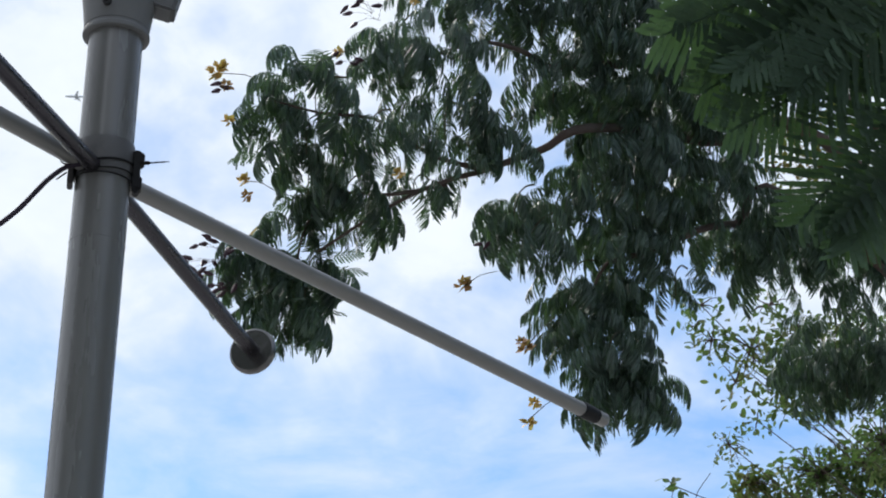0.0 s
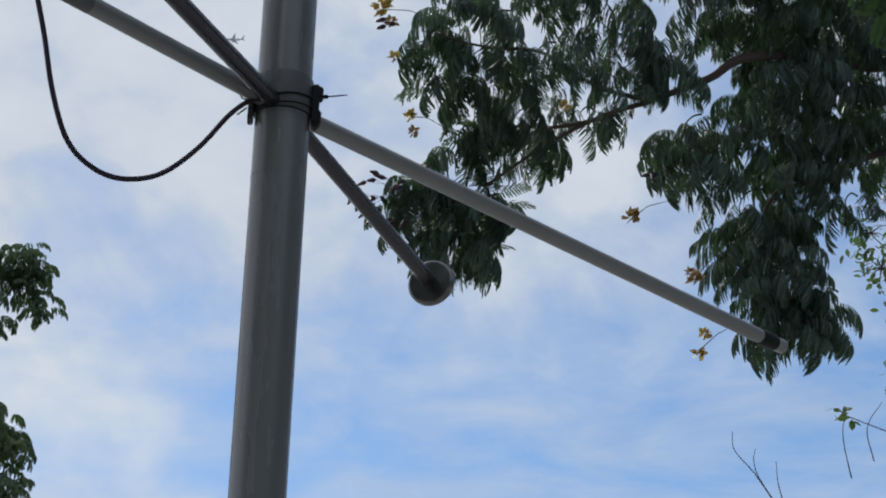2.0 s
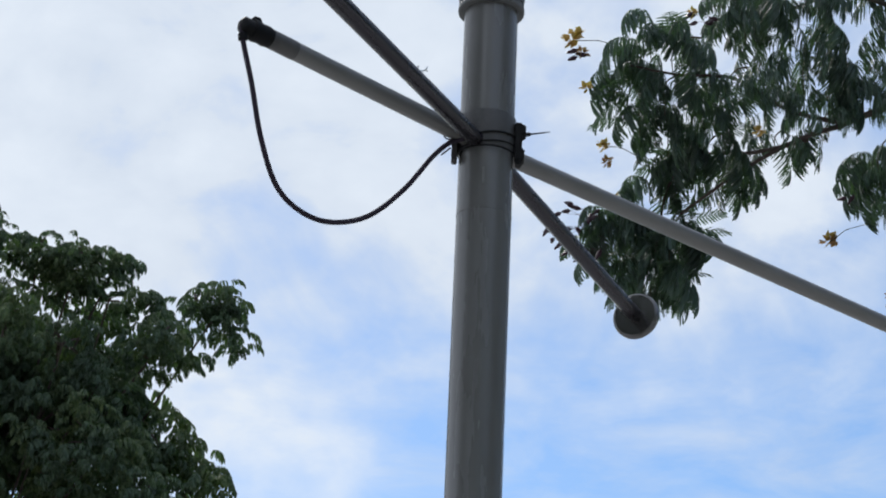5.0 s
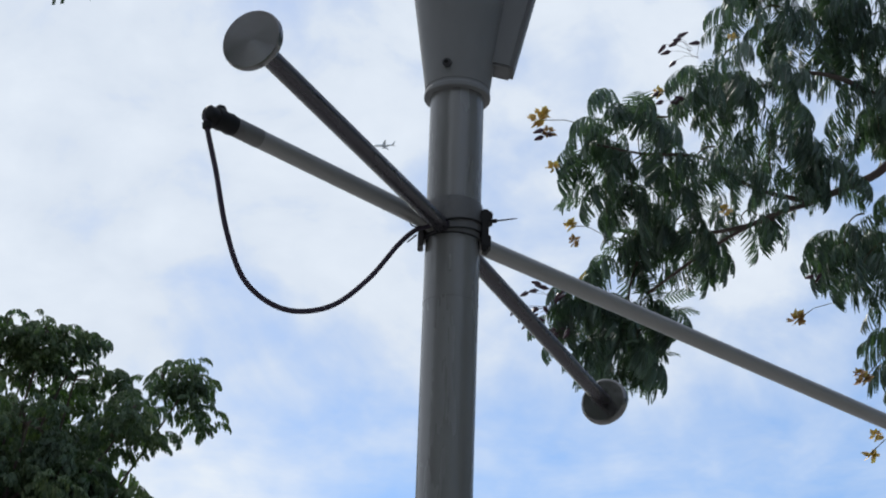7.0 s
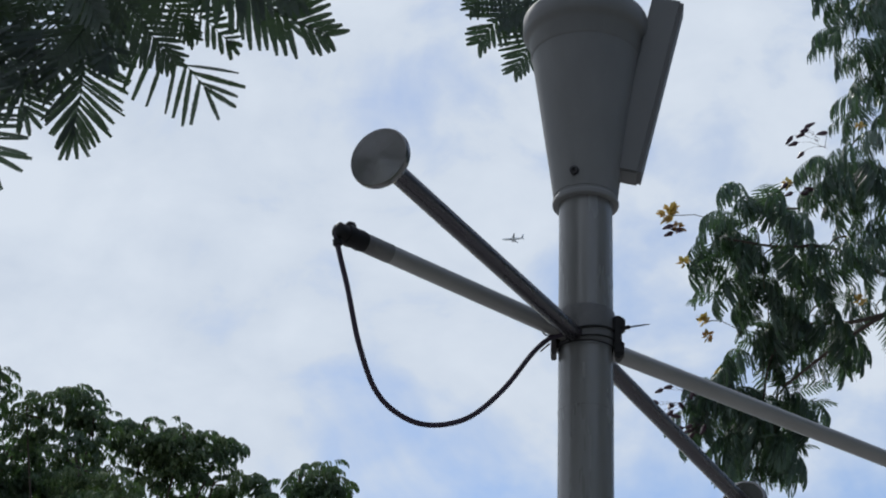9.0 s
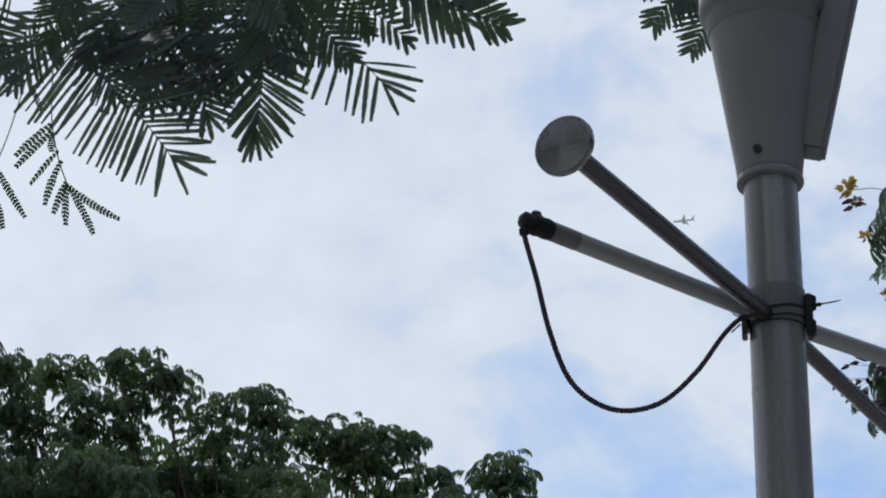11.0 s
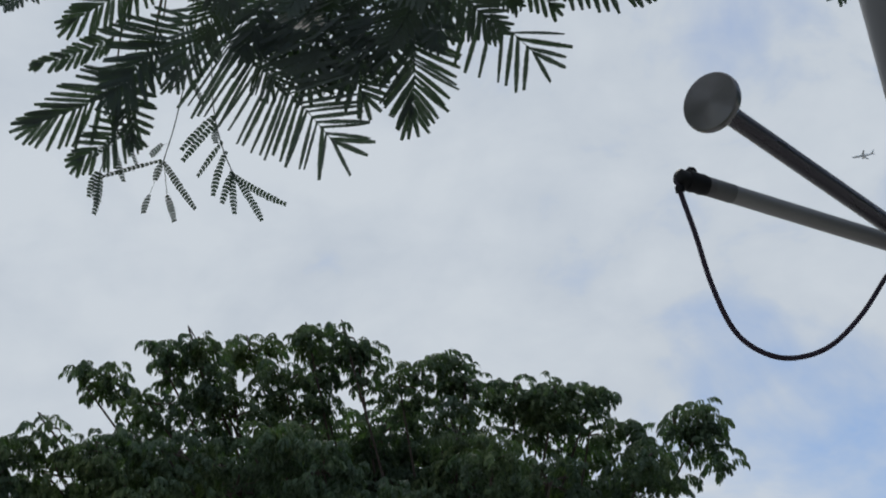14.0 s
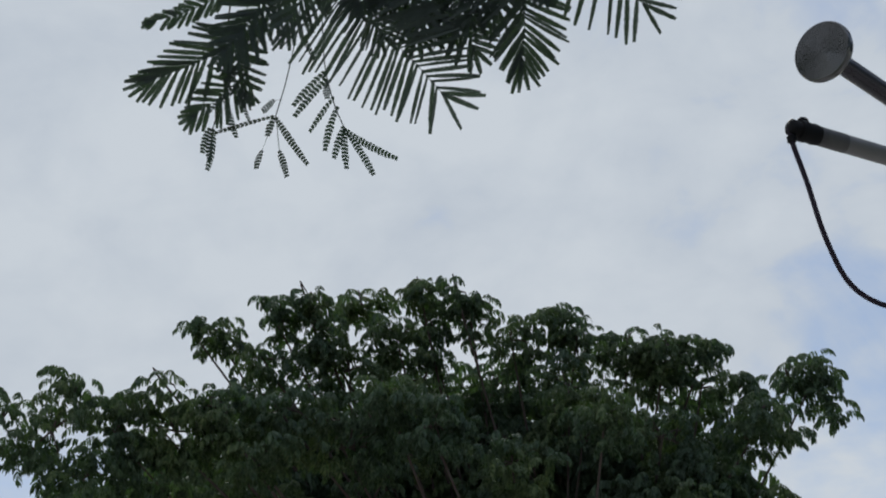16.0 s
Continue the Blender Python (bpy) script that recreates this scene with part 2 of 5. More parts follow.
def limb(name, points, r0, r1, mat, parent, n=8, steps=6, wob=0.0, label=""):
    pts = spline(points, steps)
    if wob:
        pts = [q + wob * noise.noise_vector(q * 2.1) for q in pts]
    k = len(pts) - 1
    v, f = tube_data(pts, [r0 + (r1 - r0) * (i / k) ** 0.8 for i in range(k + 1)], n)
    return mesh_object(name, v, f, mat, parent, True, label)


def box_bm(sx, sy, sz, bevel=0.003):
    bm = bmesh.new()
    bmesh.ops.create_cube(bm, size=1)
    bmesh.ops.scale(bm, vec=(sx, sy, sz), verts=bm.verts)
    if bevel:
        bmesh.ops.bevel(bm, geom=bm.edges[:], offset=bevel, segments=2, affect="EDGES")
    return bm


# ---------------------------------------------------------------- ground
def build_ground():
    size, n = 1500.0, 60
    verts, faces = [], []
    for i in range(n + 1):
        for j in range(n + 1):
            u, v = 2 * i / n - 1, 2 * j / n - 1
            x, y = size * u * abs(u) ** 1.5, size * v * abs(v) ** 1.5
            far = min(1.0, math.hypot(x, y) / 60)
            verts.append((x, y, far * 0.4 * noise.noise((x * 0.03, y * 0.03, 0)) - 0.02 * far))
    for i in range(n):
        for j in range(n):
            a = i * (n + 1) + j
            faces.append((a, a + n + 1, a + n + 2, a + 1))
    g = mesh_object("ground", verts, faces, GROUND, None, True)
    tagged(g, "unseen park ground under the trees, pale to bounce light", "ground", kind="structure")


build_ground()


# ---------------------------------------------------------------- lamp post
POLE_R = 0.0565
HUB_A, HUB_B = Vector((0, 0, 3.620)), Vector((0, 0, 3.626))
ROD_A = ((-0.363, -0.815, 3.597), (0.375, 0.818, 3.589))
ROD_B = ((-0.460, -0.428, 3.6495), (1.314, 1.227, 3.6405))
RAISE = 0.1025  # the fittings' heights below are given from a level this far above the ground


def disc_cap(name, at, outward, parent):
    """A drum-edged end disc with a slightly domed, turned face."""
    r = 0.0572
    prof = [(0.0, -0.014), (0.020, -0.014), (r - 0.006, -0.013), (r - 0.0015, -0.010), (r, -0.006), (r, 0.002), (r - 0.002, 0.0055)]
    # grooves of the lathe run round the axis
    prof += [(r - 0.002 - (r - 0.002) * k / 60, 0.0058 + 0.0008 * k / 60 + 0.00009 * (-1) ** k) for k in range(1, 61)]
    bm = lathe(prof, 64)
    o = Vector(outward).normalized()
    ob = part(name, bm, STEEL_FACE, parent, "round brushed steel end disc", True, 9)
    ob.matrix_local = Matrix.Translation(Vector(at)) @ o.to_track_quat("Z", "Y").to_matrix().to_4x4()
    return ob


def build_post():
    post = empty("lamp_post", (0, 0, RAISE))
    tagged(post, "grey painted lamp post with conical lantern housing and crossing rods", "lamp post")
    shaft = part("shaft", lathe([(0, -RAISE), (0.10, -RAISE), (0.10, 0.02 - RAISE), (POLE_R, 0.03 - RAISE), (POLE_R, 0.6), (POLE_R, 1.4), (POLE_R, 2.2), (POLE_R, 3.0), (POLE_R, 3.98), (0, 3.98)], 64),
                 GREY_PAINT, post, "weathered grey painted steel shaft")
    # short weld bead and a faint joint on the shaft
    bead = box_bm(0.005, 0.005, 0.038, 0.002)
    bead.transform(Matrix.Translation((-0.004, -POLE_R - 0.0005, 3.535)))
    part("weld_bead", bead, GALV, post)
    part("joint_ring", lathe([(POLE_R - 0.001, 3.462), (POLE_R + 0.0007, 3.463), (POLE_R + 0.0007, 3.466), (POLE_R - 0.001, 3.467)], 64), GREY_PAINT, post)
    part("sleeve", lathe([(POLE_R - 0.002, 3.604), (POLE_R + 0.0035, 3.605), (POLE_R + 0.004, 3.609), (POLE_R + 0.004, 3.682), (POLE_R + 0.0035, 3.686), (POLE_R - 0.002, 3.687)], 64),
         SLEEVE, post, "dark clamp sleeve round the shaft")
    # lantern housing
    collar = [(POLE_R - 0.002, 3.940), (0.0690, 3.940), (0.0700, 3.9408), (0.0703, 3.942), (0.0703, 3.949), (0.0698, 3.9505), (0.0676, 3.953), (0.0676, 3.959)]
    cone = [(0.0685, 3.9595), (0.0715, 3.985), (0.082, 4.06), (0.1015, 4.20), (0.1165, 4.305)]
    lip = [(0.1165, 4.305), (0.120, 4.309), (0.121, 4.345), (0.127, 4.352), (0.133, 4.357), (0.137, 4.364), (0.137, 4.400), (0.134, 4.406), (0.10, 4.412), (0, 4.412)]
    part("collar", lathe(collar + [(POLE_R - 0.002, 3.9592)], 64), CONE_PAINT, post)
    part("housing", lathe([(0, 3.960)] + cone, 96), CONE_PAINT, post, "conical grey lantern housing")
    part("rim", lathe([(0.10, 4.305)] + lip, 96), CONE_PAINT, post, "stepped rim of the lantern housing")
    screw2 = lathe([(0, 0), (0.0085, 0), (0.0095, 0.002), (0.0095, 0.010), (0.007, 0.012), (0.0045, 0.012), (0.004, 0.007), (0, 0.007)], 20)
    along(screw2, (-0.0225, -0.0655, 3.990), (-0.028, -0.085, 3.989))
    part("set_screw", screw2, BAND, post)
    # control gear box fixed to the flank of the housing
    box = empty("gear_box")
    box.parent = post
    a, b = Vector((0.0925, 0.004, 4.012)), Vector((0.193, 0.004, 4.446))
    d = b - a
    bm = box_bm(0.066, 0.062, d.length, 0.004)
    q = Matrix.Translation((a + b) / 2) @ Matrix.Rotation(math.atan2(d.x, d.z), 4, "Y")
    bm.transform(q @ Matrix.Translation((-0.013, 0, 0)))
    part("body", bm, BOX_SHADED_PAINT, box, "slim grey box along the flank of the housing")
    bm = box_bm(0.005, 0.058, d.length - 0.006, 0.002)
    bm.transform(q @ Matrix.Translation((0.0225, 0, 0)))
    part("cover", bm, BOX_SHADED_PAINT, box)
    # four arms that meet inside the sleeve
    for nm, hub, ends, rad, mat, lab in (("cross_rod", HUB_A, ROD_A, 0.0180, STEEL_ROD, "dark polished steel rod"), ("cross_tube", HUB_B, ROD_B, 0.0185, GALV, "pale grey galvanised tube")):
        for e in ends:
            e = Vector(e)
            ln = (e - hub).length
            bm = lathe([(0, 0), (rad, 0), (rad, ln * 0.25), (rad, ln * 0.5), (rad, ln * 0.75), (rad, ln - 0.002), (rad - 0.002, ln), (0, ln)], 32)
            ob = part(nm, bm, mat, post, lab)
            ob.matrix_local = Matrix.Translation(hub) @ (e - hub).to_track_quat("Z", "Y").to_matrix().to_4x4()
    for e in ROD_A:
        disc_cap("end_disc", e, Vector(e) - HUB_A, post)
    d = (HUB_B - Vector(ROD_B[0])).normalized()
    d1 = (Vector(ROD_B[1]) - HUB_B).normalized()
    # taped end, with a lumpy dark plug
    p0 = Vector(ROD_B[0])
    tape = part("end_tape", along(lathe([(0.017, 0), (0.0205, 0.001), (0.0220, 0.012), (0.0198, 0.022), (0.0212, 0.034), (0.0192, 0.046), (0.017, 0.047)], 24), p0 + d * 0.0, p0 + d * 0.047), BLACK_PLASTIC, post, "black tape wound round the tube end")
    plug = lathe([(0, -0.006), (0.012, -0.005), (0.0165, 0.0), (0.0185, 0.006), (0.0175, 0.02), (0.0185, 0.03), (0, 0.03)], 20)
    for v in plug.verts:
        v.co += 0.0035 * noise.noise_vector(v.co * 60)
    part("end_plug", along(plug, p0 - d * 0.020, p0 + d * 0.016), BLACK_PLASTIC, post)
    part("tube_sleeve", along(lathe([(0.0180, 0), (0.0192, 0.001), (0.0192, 0.062), (0.0180, 0.063)], 28), p0 + d * 0.046, p0 + d * 0.109), TUBE_SLEEVE, post, "darker sleeve near the tube end")
    nub = box_bm(0.020, 0.016, 0.016, 0.004)
    nub.transform(Matrix.Translation(p0 + d * 0.012 + Vector((0.0, 0.0, 0.022))) @ Matrix.Rotation(0.5, 4, "Z"))
    part("tape_knot", nub, BLACK_PLASTIC, post)
    p1 = Vector(ROD_B[1])
    part("end_tape", along(lathe([(0.017, 0), (0.0205, 0.001), (0.021, 0.02), (0.020, 0.05), (0.0195, 0.066), (0, 0.067)], 24), p1 - d1 * 0.105, p1 - d1 * 0.034), BLACK_PLASTIC, post)
    part("end_plug", along(lathe([(0, 0), (0.0120, 0), (0.0118, 0.02), (0.007, 0.044), (0, 0.045)], 20), p1 - d1 * 0.045, p1), PLUG_PALE, post, "pale plug in the tube end")
    # strap hardware: buckle block to one side, bracket plate to the other
    buckle = empty("strap_buckle")
    buckle.parent = post
    for z, h, w, x in ((3.630, 0.086, 0.016, 0.0660), (3.600, 0.028, 0.014, 0.0715), (3.656, 0.024, 0.016, 0.0730), (3.586, 0.014, 0.013, 0.0670)):
        bm = box_bm(w, 0.030, h, 0.003)
        for v in bm.verts:
            v.co += 0.002 * noise.noise_vector(v.co * 50 + Vector((z * 9, 0, 0)))
        bm.transform(Matrix.Translation((x, -0.012, z)))
        part("block", bm, BLACK_PLASTIC, buckle)
    bm = lathe([(0, 0), (0.004, 0.001), (0.0045, 0.012), (0.0018, 0.014), (0.0015, 0.045), (0.0006, 0.056), (0, 0.056)], 10)
    part("tie_tail", along(bm, (0.078, -0.010, 3.652), (0.121, -0.004, 3.662)), BLACK_PLASTIC, post, "loose tail of a black cable tie")
    bm = box_bm(0.012, 0.034, 0.072, 0.002)
    bm.transform(Matrix.Translation((-0.0655, -0.016, 3.618)))
    part("bracket_plate", bm, BAND, post, "dark bracket plate with the cable tied to it")
    for z0, z1, rr in ((3.604, 3.618, 0.0016), (3.622, 3.640, 0.0022), (3.600, 3.600, 0.0018)):
        pts = [((POLE_R + 0.0065) * math.cos(t), (POLE_R + 0.0065) * math.sin(t), (z0 + z1) / 2 + (z1 - z0) / 2 * math.cos(t)) for t in np.linspace(-math.pi, 0.0, 24)]
        v, f = tube_data(pts, [rr] * len(pts), 6)
        mesh_object("cable_tie", v, f, BLACK_PLASTIC, post, True)
    loop = [Vector((-0.078, -0.03, 3.642)) + Vector((0.012 * math.cos(t), 0, 0.017 * math.sin(t))) for t in np.linspace(0.3, 2 * math.pi, 18)]
    v, f = tube_data(loop, [0.0016] * len(loop), 6)
    mesh_object("tie_loop", v, f, BAND, post, True)
    v, f = tube_data([(-0.074, -0.03, 3.606), (-0.092, -0.036, 3.586)], [0.002, 0.0015], 6)
    mesh_object("tie_stub", v, f, BAND, post, True)
    # hanging cable
    cable = limb("hanging_cable", [(-0.476, -0.442, 3.648), (-0.471, -0.438, 3.614), (-0.451, -0.420, 3.537), (-0.427, -0.398, 3.432), (-0.394, -0.368, 3.349), (-0.347, -0.326, 3.316),
                 (-0.291, -0.275, 3.3195), (-0.225, -0.212, 3.364), (-0.162, -0.152, 3.450), (-0.109, -0.101, 3.549), (-0.078, -0.066, 3.598), (-0.055, -0.058, 3.612), (-0.010, -0.066, 3.618)],
                 0.0052, 0.0052, CABLE_BLACK, None, 16, 10)
    cable.location.z = RAISE
    tagged(cable, "dark sheathed cable hanging in a loop from the tube end", "cable")
    ring = part("cable_clip", along(lathe([(0.0057, 0), (0.0095, 0.001), (0.0095, 0.012), (0.0066, 0.013)], 16), (-0.4735, -0.440, 3.632), (-0.4720, -0.439, 3.620)), BLACK_PLASTIC, cable)


build_post()


# ---------------------------------------------------------------- foliage helpers
def feather_leaf(seed, pairs=14, droop=0.5, pinna=0.30, bend=0.9, up=0.25, leaflets=0, width=0.045, angle=68, lean=False, messy=0.07):
    """A twice-feathered leaf of length 1 along +x: verts and faces. leaflets: pairs of leaflets on each pinna; 0: plain strips."""
    rnd = random.Random(seed)
    verts, faces = [], []
    steps = pairs + 3
    p, line = Vector((0, 0, 0)), []
    for i in range(steps + 1):
        s = i / steps
        th = up - bend * s ** 1.3
        line.append((p.copy(), Vector((math.cos(th), 0.06 * math.sin(3 * s + seed), math.sin(th))).normalized()))
        p = p + line[-1][1] / steps

    def quad(a, b, c, d):
        k = len(verts)
        verts.extend((a, b, c, d))
        faces.append((k, k + 1, k + 2, k + 3))

    rw = 0.006
    for (a, ta), (b, tb) in zip(line, line[1:]):
        y = Vector((0, rw, 0))
        z = Vector((0, 0, rw))
        quad(a - y, b - y * 0.8, b + y * 0.8, a + y)
        if not lean:
            quad(a - z, b - z * 0.8, b + z * 0.8, a + z)
    for i in range(3, steps + 1):
        s = (i - 3) / (steps - 3)
        base, t = line[i]
        ln = pinna * (0.62 + 0.38 * math.sin(math.pi * min(1, 0.15 + s * 0.9))) * (1 - 0.35 * s ** 4)
        ang = radians(angle - 30 * s ** 2)
        for side in (-1, 1):
            if rnd.random() < 0.04:
                continue
            l2 = ln * rnd.uniform(0.88, 1.1)
            d0 = Vector((0, side, 0)) * math.sin(ang) + t * math.cos(ang) + Vector((rnd.uniform(-1, 1) * messy, 0, rnd.uniform(-1.2, 1.2) * messy))
            d0.normalize()
            sag = droop * rnd.uniform(1 - 4 * messy, 1 + 4 * messy)
            wv = (t - d0 * t.dot(d0)).normalized()
            m = leaflets if leaflets else (2 if lean else 3)
            pts, q, d = [base], base.copy(), d0.copy()
            for k in range(m):
                d = (d + Vector((0, 0, -1)) * (sag * 2.2 / m)).normalized()
                q = q + d * (l2 / m)
                pts.append(q.copy())
            if leaflets:
                for k in range(m):
                    a, b = pts[k], pts[k + 1]
                    dd = (b - a).normalized()
                    u = k / m
                    lw = width * (0.35 + 0.8 * math.sin(math.pi * (0.18 + 0.79 * u))) * rnd.uniform(0.88, 1.08)
                    hw = (b - a) * 0.5
                    for sg in (-1, 1):
                        tip = a + wv * sg * lw + dd * lw * 0.30 + Vector((0, 0, rnd.uniform(-0.2, 0.1) * lw))
                        quad(a - hw * 1.15, tip - hw, tip + hw * 0.75, a + hw * 1.15)
            else:
                ws = (0.5, 1.0, 1.0, 0.45)
                for k in range(m):
                    a, b = pts[k], pts[k + 1]
                    wa, wb = wv * width * ws[k] * 0.8, wv * width * ws[k + 1] * 0.8
                    quad(a - wa, b - wb, b + wb, a + wa)
    return np.array([tuple(v) for v in verts]), faces


def tassel_leaf(seed, pairs=11, pinna=0.40, width=0.034, up=0.35, bend=1.5, leaflets=0, fall=1.5, spread=0.75):
    """An arching feathered leaf of length 1 along +x whose pinnae hang like a fringe: verts and faces."""
    rnd = random.Random(seed)
    verts, faces = [], []

    def quad(a, b, c, d):
        k = len(verts)
        verts.extend((a, b, c, d))
        faces.append((k, k + 1, k + 2, k + 3))

    steps = pairs + 2
    p, line = Vector((0, 0, 0)), []
    for i in range(steps + 1):
        th = up - bend * (i / steps) ** 1.2
        t = Vector((math.cos(th), 0.08 * math.sin(3 * i / steps + seed), math.sin(th))).normalized()
        line.append((p.copy(), t))
        p = p + t / steps
    for (a, ta), (b, tb) in zip(line, line[1:]):
        y = Vector((0, 0.006, 0))
        quad(a - y, b - y, b + y, a + y)
    for i in range(2, steps + 1):
        s = (i - 2) / (steps - 2)
        base, t = line[i]
        for side in (-1, 1):
            if rnd.random() < 0.05:
                continue
            ln = pinna * (0.65 + 0.35 * math.sin(math.pi * min(1, 0.2 + 0.8 * s))) * rnd.uniform(0.82, 1.12)
            d = (Vector((0, side * spread, 0)) + t * (0.35 + 0.5 * s) + Vector((rnd.uniform(-0.15, 0.15), 0, rnd.uniform(-0.2, 0.25)))).normalized()
            twist = rnd.uniform(-0.9, 0.9)
            m = leaflets if leaflets else 3
            q = base.copy()
            for k in range(m):
                d = (d + Vector((0, 0, -1)) * (fall * 1.6 / m)).normalized()
                wv = Matrix.Rotation(twist, 3, d) @ (t - d * t.dot(d)).normalized()
                e = q + d * (ln / m)
                u0, u1 = k / m, (k + 1) / m
                if leaflets:
                    lw = width * (0.45 + 0.6 * math.sin(math.pi * (0.15 + 0.72 * u0))) * rnd.uniform(0.85, 1.1)
                    hw = (e - q) * 0.5
                    for sg in (-1, 1):
                        tip = q + wv * sg * lw + d * lw * 0.5
                        quad(q - hw * 1.1, tip - hw * 0.75, tip + hw * 0.6, q + hw * 1.3)
                else:
                    w0 = width * (0.55, 1.0, 0.95)[k] * 0.85
                    w1 = width * (1.0, 0.95, 0.30)[k] * 0.85
                    quad(q - wv * w0, e - wv * w1, e + wv * w1, q + wv * w0)
                q = e
    return np.array([tuple(v) for v in verts]), faces


def comb_leaf(seed, pairs, plus, minus, length):
    """A flat feathered leaf of length 1 along +x seen from +z. Each side: angle at the foot, angle at the tip, pinna length, first place."""
    rnd = random.Random(seed)
    verts, faces = [], []

    def quad(a, b, c, d):
        k = len(verts)
        verts.extend((a, b, c, d))
        faces.append((k, k + 1, k + 2, k + 3))

    def place(s):
        return Vector((s, 0.05 * math.sin(math.pi * s), -0.05 * s * s))

    for i in range(20):
        a, b = place(i / 20), place((i + 1) / 20)
        w = Vector((0, 0.0035, 0)) / length * 0.3
        quad(a - w, b - w * 0.9, b + w * 0.9, a + w)
    for side, (a0, a1, ln0, first) in ((1, plus), (-1, minus)):
        for i in range(pairs):
            s = 0.06 + 0.94 * (i + 0.5 + 0.25 * rnd.uniform(-1, 1)) / pairs
            if s < first or rnd.random() < 0.025:
                continue
            ang = radians(a0 + (a1 - a0) * s ** 1.3 + rnd.uniform(-4, 4))
            ln = ln0 * (0.72 + 0.28 * math.sin(math.pi * min(1, 0.25 + 0.6 * s))) * (1 - 0.28 * s ** 3) * rnd.uniform(0.92, 1.06)
            pinna_strip(quad, rnd, place(s), Vector((math.cos(ang), side * math.sin(ang), rnd.uniform(-0.15, 0.08))).normalized(), ln, 0.0059 / length, rnd.uniform(-0.12, 0.12), 20)
        ang = radians(a1 * 0.42)
        pinna_strip(quad, rnd, place(1.0), Vector((math.cos(ang), side * math.sin(ang), 0)), ln0 * 0.62, 0.0059 / length, 0.0, 14)
    return np.array([tuple(v) for v in verts]), faces


def pinna_strip(quad, rnd, q, d, ln, half, sway, m, fill=1.0):
    """One pinna: two rows of small oblong leaflets along a fine stalk."""
    turn = rnd.uniform(-0.5, 0.5)
    for k in range(m):
        d = (d + Vector((sway, -sway, 0)) * (1.0 / m)).normalized()
        wv = Matrix.Rotation(turn, 3, d) @ d.cross(Vector((0, 0, 1))).normalized()
        e = q + d * (ln / m)
        u = k / m
        lw = half * (0.42 + 0.66 * math.sin(math.pi * (0.12 + 0.82 * u))) * rnd.uniform(0.86, 1.08)
        hw = (e - q) * 0.5
        for sg in (-1, 1):
            tip = q + wv * sg * lw + d * lw * 0.45
            quad(q - hw * 1.05 * fill, tip - hw * 0.95 * fill, tip + hw * 0.82 * fill, q + hw * 1.05 * fill)
        q = e


def oval_leaf():
    """A broad pointed leaf of length 1, folded a little along its midrib."""
    st = ((0, 0), (0.25, 0.22), (0.55, 0.26), (0.8, 0.15), (1, 0))
    v = [(x, 0, -0.10 * x * x) for x, _ in st] + [(x, w, 0.05 - 0.10 * x * x) for x, w in st[1:4]] + [(x, -w, 0.05 - 0.10 * x * x) for x, w in st[1:4]]
    f = [(0, 1, 5), (1, 2, 6, 5), (2, 3, 7, 6), (3, 4, 7), (0, 8, 1), (1, 8, 9, 2), (2, 9, 10, 3), (3, 10, 4)]
    return np.array(v), f


def turned(at, yaw, pitch, roll, size):
    return Matrix.Translation(at) @ Euler((radians(roll), radians(-pitch), radians(yaw)), "XYZ").to_matrix().to_4x4() @ Matrix.Scale(size, 4)


class Mass:
    """Gathers many small leaves into one mesh."""

    def __init__(self):
        self.v, self.f, self.n = [], [], 0

    def add(self, shape, m):
        v, f = shape
        a = np.array(m)
        self.v.append(v @ a[:3, :3].T + a[:3, 3])
        self.f.extend(tuple(i + self.n for i in q) for q in f)
        self.n += len(v)

    def add_tube(self, points, r0, r1, n=5):
        k = len(points) - 1
        v, f = tube_data(points, [r0 + (r1 - r0) * i / k for i in range(k + 1)], n)
        self.add((np.array([tuple(q) for q in v]), f), Matrix())

    def build(self, name, mat, parent, label=""):
        ob = mesh_object(name, np.concatenate(self.v).tolist(), self.f, mat, parent, False, label)
        return tagged(ob, kind="stuff")


def leaf_meshes(name, mat, shapes):
    out = []
    for v, f in shapes:
        me = bpy.data.meshes.new(name)
        me.from_pydata(v.tolist(), [], f)
        me.materials.append(mat)
        out.append(me)
    return out


NEAR_SHAPES = [feather_leaf(i, 17, 0.10 + 0.1 * (i % 3), 0.345, 0.35, 0.10, 18, 0.0175, 62) for i in range(4)]
MID_SHAPES = [tassel_leaf(40 + i, 14, 0.54, 0.023, 0.35 + 0.1 * (i % 2), 1.25 + 0.25 * (i % 3), 7, 2.2 + 0.5 * (i % 3), 0.5) for i in range(6)]
FLAT_SHAPES = [feather_leaf(60 + i, 9, 0.15, 0.36, 0.7, 0.2, 9, 0.024, 62) for i in range(2)]
MASS_SHAPES = [tassel_leaf(80 + i, 14, 0.54, 0.024, 0.35 + 0.1 * (i % 2), 1.25 + 0.25 * (i % 3), 0, 2.2 + 0.5 * (i % 3), 0.5) for i in range(6)]
FAR_SHAPES = [tassel_leaf(100 + i, 7, 0.44, 0.056, 0.5, 1.6 + 0.25 * (i % 3), 0, 1.4) for i in range(5)]
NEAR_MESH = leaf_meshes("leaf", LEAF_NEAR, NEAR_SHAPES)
EAST_MESH = leaf_meshes("leaf", LEAF_EAST, [feather_leaf(130 + i, 26, 0.12 + 0.1 * (i % 3), 0.38, 0.35, 0.10, 14, 0.0125, 64) for i in range(4)])
MID_MESH = leaf_meshes("leaf", LEAF_MID, MID_SHAPES)
FLAT_MESH = leaf_meshes("leaf", LEAF_MID, FLAT_SHAPES)


